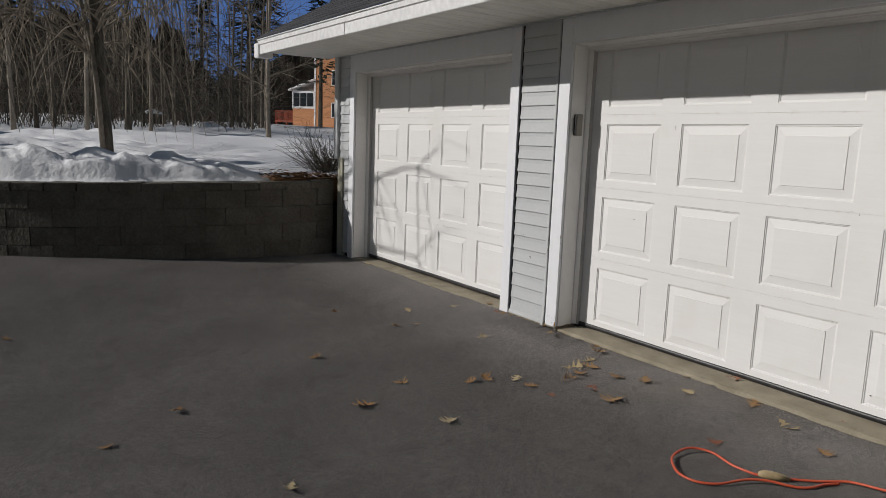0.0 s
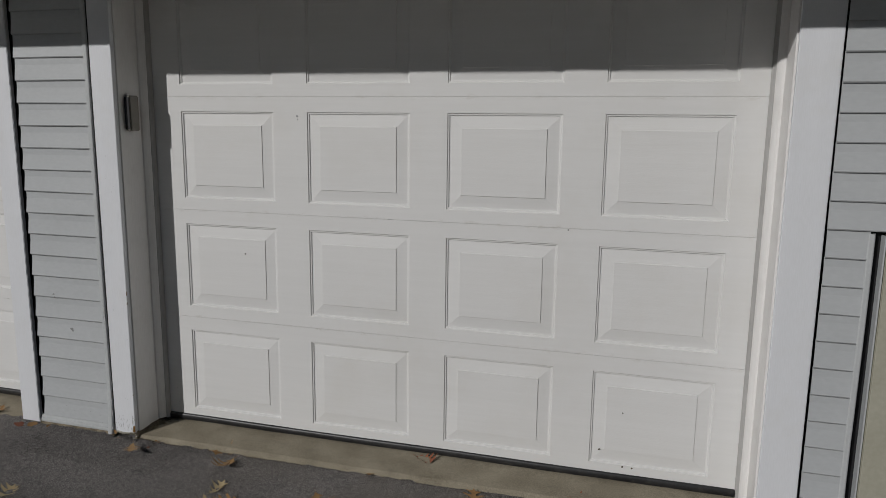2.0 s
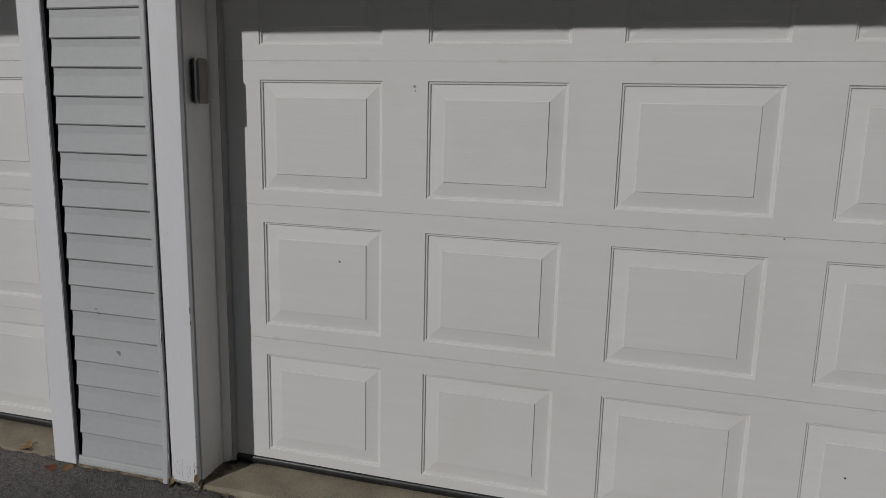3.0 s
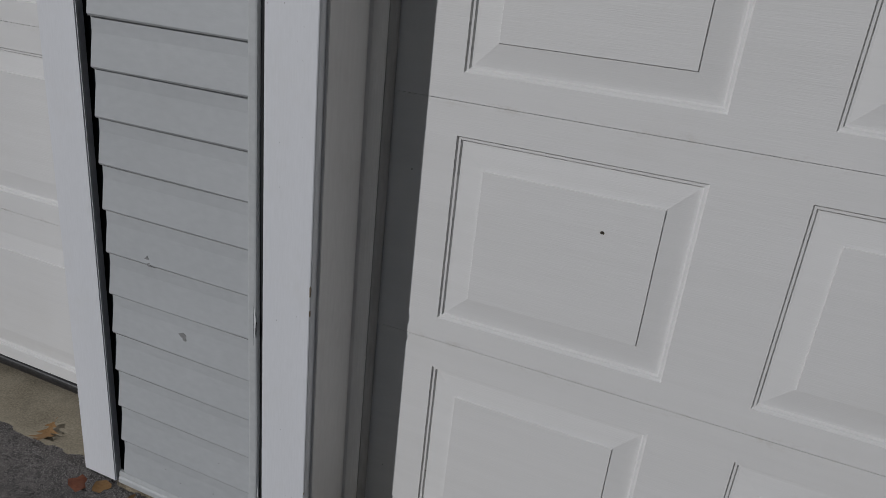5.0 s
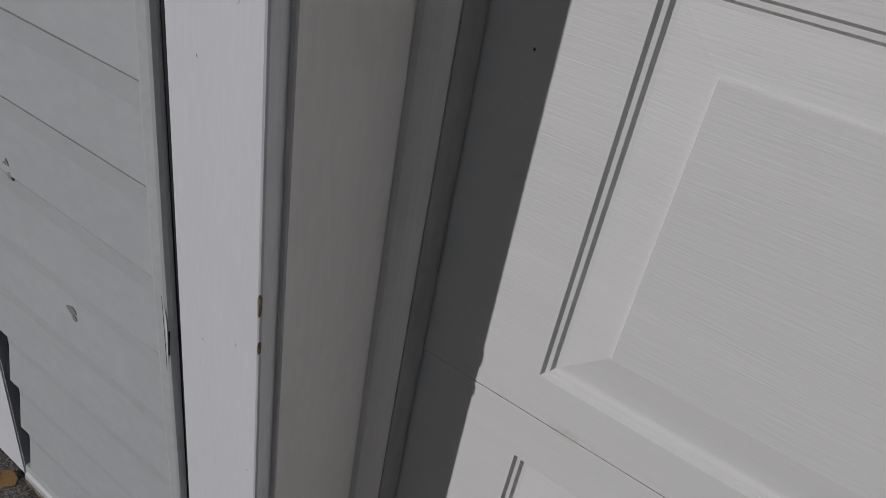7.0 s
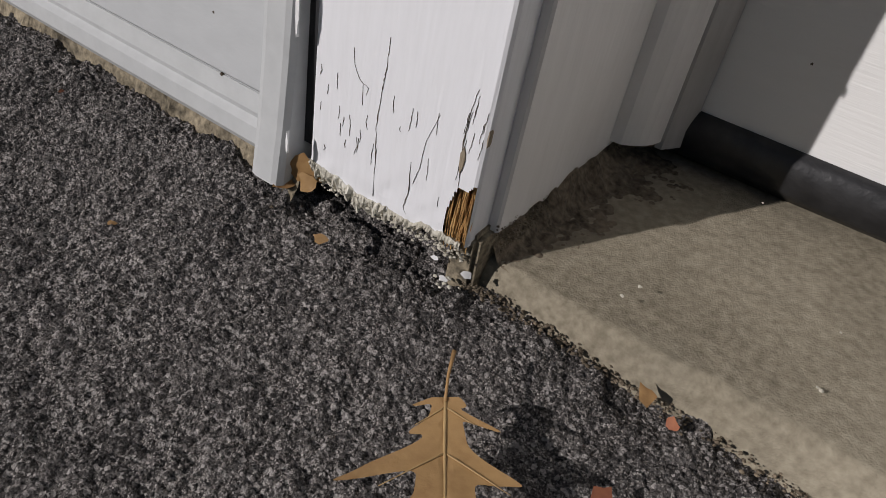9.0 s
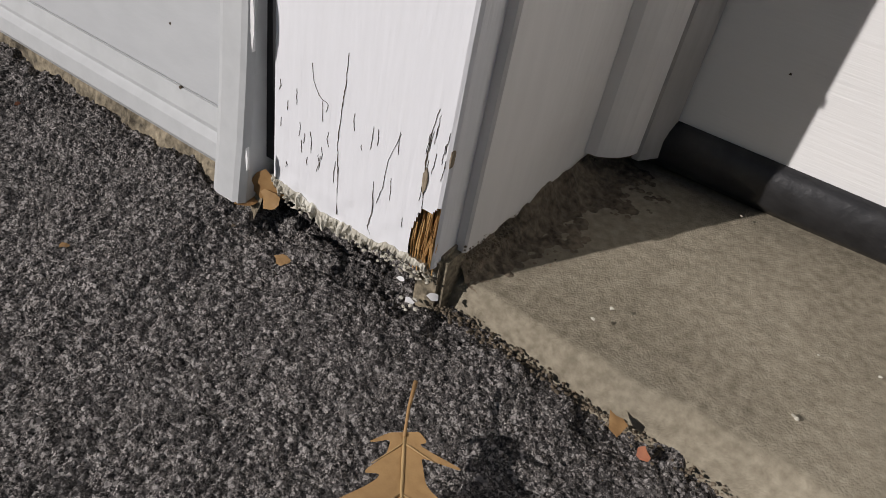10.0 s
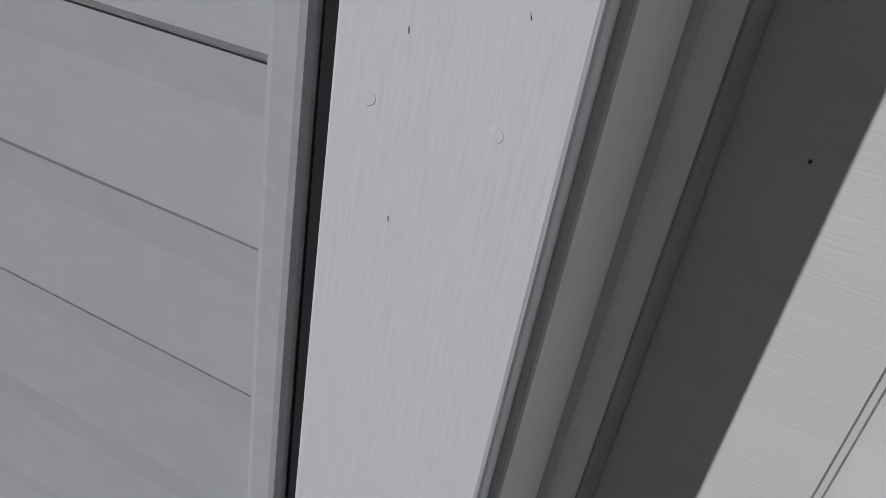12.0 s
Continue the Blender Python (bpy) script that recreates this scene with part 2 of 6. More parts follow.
def asphalt_material():
    """Worn asphalt: dark binder, pale and bluish aggregate in two sizes, large darker patches."""
    m = bpy.data.materials.new("asphalt")
    m.use_nodes = True
    t = m.node_tree
    N, L = t.nodes, t.links
    bsdf = N["Principled BSDF"]
    geo = N.new("ShaderNodeNewGeometry")

    def tex(kind, scale, **extra):
        n = N.new(kind)
        n.inputs["Scale"].default_value = scale
        for k, v in extra.items():
            n.inputs[k].default_value = v
        L.new(geo.outputs["Position"], n.inputs["Vector"])
        return n

    def blend(f, a, b):
        x = N.new("ShaderNodeMix")
        x.data_type = "RGBA"
        L.new(f, x.inputs[0])
        for sock, v in ((6, a), (7, b)):
            if isinstance(v, tuple):
                x.inputs[sock].default_value = rgb(v)
            else:
                L.new(v, x.inputs[sock])
        return x.outputs[2]

    def span(v, lo, hi, top=1.0):
        r = N.new("ShaderNodeMapRange")
        r.inputs[1].default_value, r.inputs[2].default_value, r.inputs[4].default_value = lo, hi, top
        L.new(v, r.inputs[0])
        return r.outputs[0]

    grit = tex("ShaderNodeTexVoronoi", 210)
    grit2 = tex("ShaderNodeTexVoronoi", 620)
    cell = N.new("ShaderNodeSeparateColor")
    L.new(grit.outputs["Color"], cell.inputs[0])
    cell2 = N.new("ShaderNodeSeparateColor")
    L.new(grit2.outputs["Color"], cell2.inputs[0])
    patch = tex("ShaderNodeTexNoise", 1.3, Detail=6)
    fine = tex("ShaderNodeTexNoise", 60, Detail=6, Roughness=0.7)
    c = blend(span(patch.outputs[0], 0.35, 0.68), (0.18, 0.161, 0.15), (0.27, 0.244, 0.227))
    c = blend(span(fine.outputs[0], 0.46, 0.66, 0.3), c, (0.06, 0.055, 0.054))
    mid = tex("ShaderNodeTexNoise", 30, Detail=8, Roughness=0.8)
    mid2 = tex("ShaderNodeTexNoise", 85, Detail=6, Roughness=0.8)
    place = N.new("ShaderNodeSeparateXYZ")
    L.new(geo.outputs["Position"], place.inputs[0])
    away = span(place.outputs[1], -0.3, -0.7)

    def outlying(fac):
        """The same pattern, strong out on the drive and faint on the sheltered strip beside the building."""
        m1, m2 = N.new("ShaderNodeMath"), N.new("ShaderNodeMath")
        m1.operation, m1.inputs[1].default_value, m1.inputs[2].default_value = "MULTIPLY_ADD", 0.85, 0.15
        m2.operation = "MULTIPLY"
        L.new(away, m1.inputs[0])
        L.new(m1.outputs[0], m2.inputs[0])
        L.new(fac, m2.inputs[1])
        return m2.outputs[0]
    c = blend(outlying(span(mid.outputs[0], 0.5, 0.6, 0.65)), c, (0.22, 0.2, 0.185))
    c = blend(outlying(span(mid.outputs[0], 0.48, 0.42, 0.55)), c, (0.04, 0.037, 0.036))
    c = blend(outlying(span(tex("ShaderNodeTexNoise", 140, Detail=3, Roughness=0.6).outputs[0], 0.51, 0.57, 0.8)), c, (0.36, 0.33, 0.305))
    c = blend(outlying(span(mid2.outputs[0], 0.52, 0.59, 0.9)), c, (0.32, 0.295, 0.27))
    c = blend(outlying(span(mid2.outputs[0], 0.48, 0.42, 0.8)), c, (0.028, 0.026, 0.026))
    c = blend(span(cell.outputs[0], 0.6, 0.66, 0.4), c, (0.2, 0.186, 0.18))
    c = blend(span(cell2.outputs[1], 0.76, 0.8, 0.85), c, (0.46, 0.425, 0.4))
    c = blend(span(cell2.outputs[2], 0.74, 0.78, 0.85), c, (0.032, 0.03, 0.031))
    c = blend(span(cell.outputs[2], 0.8, 0.84, 0.5), c, (0.05, 0.046, 0.047))
    speck = tex("ShaderNodeTexVoronoi", 1250)
    cell6 = N.new("ShaderNodeSeparateColor")
    L.new(speck.outputs["Color"], cell6.inputs[0])
    c = blend(span(cell6.outputs[0], 0.76, 0.8, 0.85), c, (0.5, 0.47, 0.44))
    c = blend(span(cell6.outputs[1], 0.7, 0.76, 0.7), c, (0.03, 0.028, 0.028))
    tiny = tex("ShaderNodeTexVoronoi", 1100)
    cell3 = N.new("ShaderNodeSeparateColor")
    L.new(tiny.outputs["Color"], cell3.inputs[0])
    c = blend(span(cell3.outputs[0], 0.84, 0.88, 0.9), c, (0.62, 0.585, 0.56))
    c = blend(span(cell3.outputs[1], 0.74, 0.78, 0.85), c, (0.03, 0.028, 0.028))
    coarse = tex("ShaderNodeTexVoronoi", 75)
    cell4 = N.new("ShaderNodeSeparateColor")
    L.new(coarse.outputs["Color"], cell4.inputs[0])
    c = blend(span(cell4.outputs[0], 0.8, 0.84, 0.3), c, (0.26, 0.24, 0.225))
    c = blend(span(cell4.outputs[1], 0.76, 0.8, 0.4), c, (0.035, 0.033, 0.033))
    blot = tex("ShaderNodeTexNoise", 5, Detail=9, Roughness=0.75)
    c = blend(span(blot.outputs[0], 0.52, 0.66, 0.4), c, (0.04, 0.037, 0.036))
    # sandy dust washed along the slab
    dust = N.new("ShaderNodeMath")
    dust.operation = "MULTIPLY"
    L.new(span(place.outputs[1], -1.5, -0.3, 1.0), dust.inputs[0])
    L.new(span(tex("ShaderNodeTexNoise", 2.2, Detail=6).outputs[0], 0.4, 0.62, 0.42), dust.inputs[1])
    dust2 = N.new("ShaderNodeMath")
    dust2.operation = "MULTIPLY"
    L.new(dust.outputs[0], dust2.inputs[0])
    L.new(span(place.outputs[0], 0.35, 1.0, 1.0), dust2.inputs[1])
    c = blend(dust2.outputs[0], c, (0.2, 0.172, 0.13))
    # slightly paler towards the doors
    c = blend(span(place.outputs[1], -0.7, -0.2, 0.1), c, (0.3, 0.275, 0.262))
    # darker in the gaps between the grains
    c = blend(span(grit.outputs["Distance"], 0.52, 0.7, 0.45), c, (0.022, 0.021, 0.022))
    # scattered bright glints of the stones, painted into the colour
    glint = tex("ShaderNodeTexVoronoi", 480)
    cell5 = N.new("ShaderNodeSeparateColor")
    L.new(glint.outputs["Color"], cell5.inputs[0])
    c = blend(span(cell5.outputs[0], 0.86, 0.88, 0.85), c, (0.5, 0.47, 0.45))
    # darker out on the drive, and in broad uneven patches
    c = blend(span(patch.outputs[0], 0.58, 0.38, 0.22), c, (0.035, 0.032, 0.031))
    c = blend(span(place.outputs[1], -0.35, -0.9, 0.42), c, (0.035, 0.032, 0.031))
    L.new(c, bsdf.inputs["Base Color"])
    bsdf.inputs["Roughness"].default_value = 0.78
    bsdf.inputs["Specular IOR Level"].default_value = 0.3
    b1 = N.new("ShaderNodeBump")
    b1.inputs["Distance"].default_value = 0.003
    b1.invert = True
    L.new(grit.outputs["Distance"], b1.inputs["Height"])
    b2 = N.new("ShaderNodeBump")
    b2.inputs["Distance"].default_value = 0.004
    n3 = tex("ShaderNodeTexNoise", 260, Detail=6, Roughness=0.7)
    L.new(n3.outputs[0], b2.inputs["Height"])
    L.new(b1.outputs[0], b2.inputs["Normal"])
    b3 = N.new("ShaderNodeBump")
    b3.inputs["Distance"].default_value = 0.0016
    b3.invert = True
    L.new(grit2.outputs["Distance"], b3.inputs["Height"])
    L.new(b2.outputs[0], b3.inputs["Normal"])
    L.new(b3.outputs[0], bsdf.inputs["Normal"])
    return m


M_ASPHALT = asphalt_material()


# ---- mesh helpers ----
def link(name, bm, mat, parent=None, smooth=False):
    me = bpy.data.meshes.new(name)
    bm.normal_update()
    bm.to_mesh(me)
    bm.free()
    for m in (mat if isinstance(mat, (list, tuple)) else (mat,)):
        me.materials.append(m)
    if smooth:
        for p in me.polygons:
            p.use_smooth = True
    ob = new(name, me)
    if parent:
        ob.parent = parent
    return ob


def part(name, bm, mat, parent, label="", smooth=False):
    ob = link(name, bm, mat, parent, smooth)
    return tagged(ob, label) if label else ob


def thing(name, label, category, group="", kind="", at=(0, 0, 0)):
    ob = new(name)
    ob.empty_display_size = 0.1
    ob.location = at
    return tagged(ob, label, category, group, kind)


def add_box(bm, x0, x1, y0, y1, z0, z1, bevel=0.0, jitter=0.0, rng=None):
    r = bmesh.ops.create_cube(bm, size=1.0)
    vs = r["verts"]
    for v in vs:
        v.co = Vector((x0 + (v.co.x + 0.5) * (x1 - x0), y0 + (v.co.y + 0.5) * (y1 - y0), z0 + (v.co.z + 0.5) * (z1 - z0)))
        if jitter:
            v.co += Vector((rng.uniform(-jitter, jitter), rng.uniform(-jitter, jitter), rng.uniform(-jitter, jitter)))
    if bevel:
        es = list({e for v in vs for e in v.link_edges})
        bmesh.ops.bevel(bm, geom=es, offset=bevel, segments=2, affect="EDGES", clamp_overlap=True)
    return bm


def box(x0, x1, y0, y1, z0, z1, bevel=0.0):
    return add_box(bmesh.new(), x0, x1, y0, y1, z0, z1, bevel)


def extrude_profile(pts, axis, a, b, steps=1, wob=None):
    """Closed 2D profile swept straight along an axis. axis 'z': pts are (x, y); 'x': pts are (y, z)."""
    bm = bmesh.new()
    rings = []
    for i in range(steps + 1):
        t = a + (b - a) * i / steps
        ring = []
        for p in pts:
            co = (p[0], p[1], t) if axis == "z" else (t, p[0], p[1])
            if wob:
                co = wob(Vector(co))
            ring.append(bm.verts.new(co))
        rings.append(ring)
    n = len(pts)
    for r0, r1 in zip(rings, rings[1:]):
        for i in range(n):
            bm.faces.new((r0[i], r0[(i + 1) % n], r1[(i + 1) % n], r1[i]))
    bm.faces.new(rings[0][::-1])
    bm.faces.new(rings[-1])
    bmesh.ops.recalc_face_normals(bm, faces=bm.faces)
    return bm


def tube(bm, pts, radii, sides=6, cap=True):
    pts = [Vector(p) for p in pts]
    rings = []
    for i, p in enumerate(pts):
        d = (pts[min(i + 1, len(pts) - 1)] - pts[max(i - 1, 0)]).normalized()
        u = d.orthogonal().normalized() if i == 0 else (u - d * u.dot(d)).normalized()
        w = d.cross(u)
        r = radii[i] if isinstance(radii, (list, tuple)) else radii
        rings.append([bm.verts.new(p + (u * math.cos(6.2832 * k / sides) + w * math.sin(6.2832 * k / sides)) * r) for k in range(sides)])
    for r0, r1 in zip(rings, rings[1:]):
        for k in range(sides):
            bm.faces.new((r0[k], r0[(k + 1) % sides], r1[(k + 1) % sides], r1[k]))
    if cap:
        bm.faces.new(rings[0][::-1])
        bm.faces.new(rings[-1])
    return bm


def from_arrays(name, verts, faces, mat, parent=None, smooth=False):
    me = bpy.data.meshes.new(name)
    me.from_pydata([tuple(v) for v in verts], [], [tuple(f) for f in faces])
    me.materials.append(mat)
    if smooth:
        me.polygons.foreach_set("use_smooth", [True] * len(me.polygons))
    me.update()
    ob = new(name, me)
    if parent:
        ob.parent = parent
    return ob


def sheet(name, xs, ys, height, mat, smooth=True, parent=None, shift=None):
    """One rectilinear sheet over xs, ys with height(X, Y); shift(Y) slides its rows along x."""
    X, Y = np.meshgrid(xs, ys)
    if shift:
        X = X + shift(Y)
    Z = height(X, Y)
    nx, ny = len(xs), len(ys)
    v = np.stack([X.ravel(), Y.ravel(), Z.ravel()], 1)
    i = np.arange((ny - 1) * (nx - 1))
    a = (i // (nx - 1)) * nx + i % (nx - 1)
    f = np.stack([a, a + 1, a + nx + 1, a + nx], 1)
    me = bpy.data.meshes.new(name)
    me.vertices.add(len(v))
    me.vertices.foreach_set("co", v.ravel())
    me.loops.add(f.size)
    me.loops.foreach_set("vertex_index", f.ravel().astype(np.int32))
    me.polygons.add(len(f))
    me.polygons.foreach_set("loop_start", np.arange(0, f.size, 4, dtype=np.int32))
    me.polygons.foreach_set("loop_total", np.full(len(f), 4, dtype=np.int32))
    me.update(calc_edges=True)
    me.validate()
    me.materials.append(mat)
    if smooth:
        me.polygons.foreach_set("use_smooth", [True] * len(me.polygons))
    ob = new(name, me)
    if parent:
        ob.parent = parent
    return ob


def value_noise(X, Y, cell, seed):
    """Smooth random field in numpy with the given cell size."""
    r = np.random.RandomState(seed).rand(256, 256)
    u, v = X / cell, Y / cell
    iu, iv = np.floor(u).astype(int), np.floor(v).astype(int)
    fu, fv = u - iu, v - iv
    fu, fv = fu * fu * (3 - 2 * fu), fv * fv * (3 - 2 * fv)
    g = lambda a, b: r[a % 256, b % 256]
    return (g(iu, iv) * (1 - fu) + g(iu + 1, iv) * fu) * (1 - fv) + (g(iu, iv + 1) * (1 - fu) + g(iu + 1, iv + 1) * fu) * fv


def pebbles(X, Y, cell, seed, fill=0.8):
    """Height field of rounded grains, one at most per cell; 0 to 1."""
    rs = np.random.RandomState(seed)
    rx, ry, rr = rs.rand(256, 256), rs.rand(256, 256), rs.rand(256, 256)
    u, v = X / cell, Y / cell
    iu, iv = np.floor(u).astype(int), np.floor(v).astype(int)
    out = np.zeros_like(X)
    for du in (-1, 0, 1):
        for dv in (-1, 0, 1):
            a, b = (iu + du) % 256, (iv + dv) % 256
            cx, cy = iu + du + rx[a, b], iv + dv + ry[a, b]
            rad = 0.35 + 0.5 * rr[a, b]
            d = np.hypot(u - cx, v - cy) / rad
            h = np.sqrt(np.clip(1 - d * d, 0, 1)) * rad * (rr[b, a] < fill)
            out = np.maximum(out, h)
    return out


# ---- ground ----
def ground_height(X, Y):
    """The drive falls away from the doors, less so towards the block wall."""
    s = np.clip((X + 3.4) / 2.6, 0, 1)
    slope = 0.006 + 0.084 * s * s * (3 - 2 * s)
    d = np.maximum(-Y, 0.0)
    return -slope * np.minimum(d, 7.0) - 0.0075 + 0.034 * np.clip((X - 2.3) / 0.6, 0, 1) 


def drive_height(X, Y):
    z = ground_height(X, Y)
    near = np.clip((0.35 - X) / 0.04, 0, 1) * np.clip((X + 0.53) / 0.04, 0, 1) * np.clip((Y + 0.265) / 0.04, 0, 1)
    z = z + near * (0.0014 * (pebbles(X, Y, 0.0047, 3) - 0.3) + 0.0026 * pebbles(X, Y, 0.013, 6, 0.3) + 0.0024 * pebbles(X, Y, 0.0027, 5, 0.7) + 0.004 * (value_noise(X, Y, 0.05, 9) - 0.5) + 0.0022 * (value_noise(X, Y, 0.009, 10) - 0.5))
    z = z + (value_noise(X, Y, 0.35, 11) - 0.5) * 0.006 + (value_noise(X, Y, 1.7, 12) - 0.5) * 0.014 * np.clip(-Y / 0.6, 0, 1)
    z = z + 0.011 * np.clip((-0.112 - X) / 0.03, 0, 1) * np.clip((Y + 0.12) / 0.11, 0, 1)
    # crumbled edge against the slab and under the post
    edge = np.clip((Y + 0.022 - 0.016 * (value_noise(X, Y, 0.03, 21) - 0.3)) / 0.02, 0, 1)
    return z - edge * 0.005 * np.clip((value_noise(X, Y, 0.018, 22) - 0.3) * 5, 0, 1)


def steps(a, b, d):
    return list(np.arange(a, b, d))


fine_x = steps(-9, -1.0, 0.16) + steps(-1.0, -0.54, 0.02) + steps(-0.54, 0.36, 0.0009) + steps(0.36, 1.3, 0.02) + steps(1.3, 9.01, 0.16)
fine_y = [-60, -40, -28, -22] + steps(-18, -1.0, 0.2) + steps(-1.0, -0.27, 0.02) + steps(-0.27, 0.0, 0.0008) + steps(0.0, 0.034, 0.0015)
drive = tagged(sheet("driveway", fine_x, fine_y, drive_height, M_ASPHALT, smooth=False), "worn dark grey asphalt driveway with exposed aggregate", "driveway", kind="structure")


def wall_line(Y):
    """x of the block wall's face along y: straight at the garage, then curving away."""
    d = np.maximum(-Y, 0.0)
    return -3.97 - 0.1 * np.minimum(d, 3.5) ** 2 - 0.7 * np.maximum(d - 3.5, 0.0)


def wall_drop(Y):
    return 0.03 * np.clip(-Y, 0.0, 6.0)


def snow_height(X, Y):
    X = X - wall_line(Y) - 3.97 * 1.0
    d = np.hypot(X + 4, Y)
    z = 0.93 + 0.02 * np.clip(d - 1, 0, 300)
    bank = np.exp(-((X + 4.75) / 0.5) ** 2) * np.clip((-Y - 0.75) / 0.9, 0, 1)
    z = z + bank * (0.11 + 0.12 * value_noise(X, Y, 0.35, 31)) + np.clip(1.2 - np.abs(X + 4.8), 0, 1) * (0.05 * np.abs(value_noise(X, Y, 0.13, 36) - 0.5) * 2 + 0.03 * value_noise(X, Y, 0.06, 37)) * np.clip((-Y - 0.7) / 0.5, 0, 1)
    amp = np.clip(d / 6, 0.15, 1)
    z = z + (value_noise(X, Y, 1.1, 32) - 0.5) * 0.16 * amp + (value_noise(X, Y, 0.33, 33) - 0.5) * 0.1 + np.abs(value_noise(X, Y, 0.5, 38) - 0.5) * 0.12 * amp + (value_noise(X, Y, 5, 34) - 0.5) * 0.5 * np.clip((d - 5) / 10, 0, 1)
    face = np.clip((X + 4.3 + 0.1 * value_noise(X, Y, 0.3, 35)) / 0.12, 0, 1)
    return z - face * (z - 0.88) * 0.97 - wall_drop(Y) * np.clip((X + 9) / 5, 0, 1)


snow_x = [-160, -120, -90, -70, -55, -45, -38] + steps(-32, -12, 0.8) + steps(-12, -5.8, 0.12) + steps(-5.8, -4.18, 0.03) + [-4.17]
snow_y = [-140, -100, -70, -50, -40, -30, -24, -20, -17, -14] + steps(-12, -5, 0.12) + steps(-5, -0.5, 0.04) + steps(-0.5, 12, 0.3) + [13, 16, 20, 26, 34, 45, 60, 80, 110, 150]
tagged(sheet("snow_field", snow_x, snow_y, snow_height, M_SNOW, shift=lambda Y: wall_line(Y) + 3.97), "old lumpy white snow covering the yard above the wall", "snow", kind="structure")
lower = tagged(link("ground", box(-170, 200, -200, 200, -3.0, -1.2), M_LAWN), "winter lawn round the drive", "ground", kind="structure")

# ---- garage: walls, casings, siding ----
PITCH_LAP = 0.1035
SOFFIT, EAVE_Y, FASCIA_Z = 2.335, -0.83, 2.31
HEAD = 2.145
R0, R1 = 0.0, 2.80            # opening of the nearer door
L0, L1 = -3.495, -0.69        # opening of the farther door
CORNER_L, CORNER_R = -3.95, 3.41
wall_front = thing("wall_front", "garage front wall behind siding and trim", "wall", kind="structure")
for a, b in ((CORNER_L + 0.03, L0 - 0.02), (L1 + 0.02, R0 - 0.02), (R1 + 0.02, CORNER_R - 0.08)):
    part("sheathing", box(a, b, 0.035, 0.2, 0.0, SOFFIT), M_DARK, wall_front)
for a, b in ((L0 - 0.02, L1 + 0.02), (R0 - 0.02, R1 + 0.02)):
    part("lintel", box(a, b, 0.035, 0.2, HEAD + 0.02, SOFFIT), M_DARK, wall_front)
for nm, x in (("wall_west", CORNER_L + 0.06), ("wall_east", CORNER_R - 0.1)):
    w = thing(nm, "garage side wall with horizontal lap siding above concrete", "wall", kind="structure")
    part("sheathing", box(x - 0.0, x + 0.08, 0.2, 7.0, 0.0, 2.34), M_FOUND, w)
tagged(link("wall_back", box(CORNER_L, CORNER_R, 7.0, 7.2, 0, 2.34), M_SIDING), "plain rear wall of the garage", "wall", kind="structure")
tagged(link("floor", box(CORNER_L + 0.14, CORNER_R - 0.1, 0.3, 7.0, -0.1, 0.015), M_SLAB), "concrete garage floor behind the closed doors", "floor", kind="structure")


def casing(name, x0, x1, z0, z1, parent, top=False):
    return part(name, box(x0, x1, 0.0, 0.022, z0, z1, 0.0025), M_TRIM, parent)


def lap(x0, x1, z, h=PITCH_LAP, front=-0.0035, seed=0):
    """One siding course: slightly bowed face, proud bottom lip rolled under."""
    pts = [(0.004, z + 0.004), (front + 0.003, z), (front, z + 0.004)]
    for k in range(1, 6):
        t = k / 5
        pts.append((front + 0.0125 * t + 0.0005 * math.sin(math.pi * t), z + 0.004 + (h - 0.002) * t))
    pts += [(0.006, z + h + 0.004)]
    rng = random.Random(seed)
    tilt, sag = rng.uniform(-0.0012, 0.0012), rng.uniform(-0.001, 0.001)

    def wob(v):
        u = (v.x - x0) / (x1 - x0)
        return Vector((v.x, v.y + sag * math.sin(3.1 * u), v.z + tilt * (u - 0.5) * 2))
    return extrude_profile(pts, "x", x0, x1, 6, wob)


def siding(parent, x0, x1, z0, z1, seed, phase=0.0, pitch=PITCH_LAP):
    z, k = z0 + phase, 0
    while z < z1 - 0.02:
        h = min(pitch, z1 - z)
        part("siding_course", lap(x0, x1, z, h, seed=seed + k), M_SIDING, parent)
        z += pitch
        k += 1
    # thin grey strip of uneven height along each lap's lower edge
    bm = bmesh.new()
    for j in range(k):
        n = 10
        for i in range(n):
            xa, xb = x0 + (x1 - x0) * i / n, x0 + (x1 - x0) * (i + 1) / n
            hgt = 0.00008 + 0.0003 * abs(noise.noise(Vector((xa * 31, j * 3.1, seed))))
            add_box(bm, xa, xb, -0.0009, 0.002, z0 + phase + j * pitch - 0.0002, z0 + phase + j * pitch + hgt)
    part("lap_line", bm, M_LAP_LINE, parent, "thin dark line along the siding laps")


def channel(parent, x, side, z0, z1, name="trim_channel", face=0.028):
    """Vinyl J-channel: front flange over the siding's end, rounded nose, deep return beside the trim. side: +1 if the return is at larger x."""
    s = side
    p = [(x, 0.03), (x, 0.0), (x - s * 0.0025, -0.0038), (x - s * 0.006, -0.005), (x - s * (face - 0.004), -0.005), (x - s * face, -0.0035), (x - s * face, -0.0015),
         (x - s * 0.006, -0.0025), (x - s * 0.0035, 0.001), (x - s * 0.0022, 0.03)]
    return part(name, extrude_profile(p if s > 0 else p[::-1], "z", z0, z1, 60, lambda v: v + Vector((0.0012 * math.sin(v.z * 5 + x), 0.001 * math.sin(v.z * 7.3) - (0.013 * math.exp(-v.z / 0.09) if v.y < 0.02 else 0), 0))), M_JCH, parent)


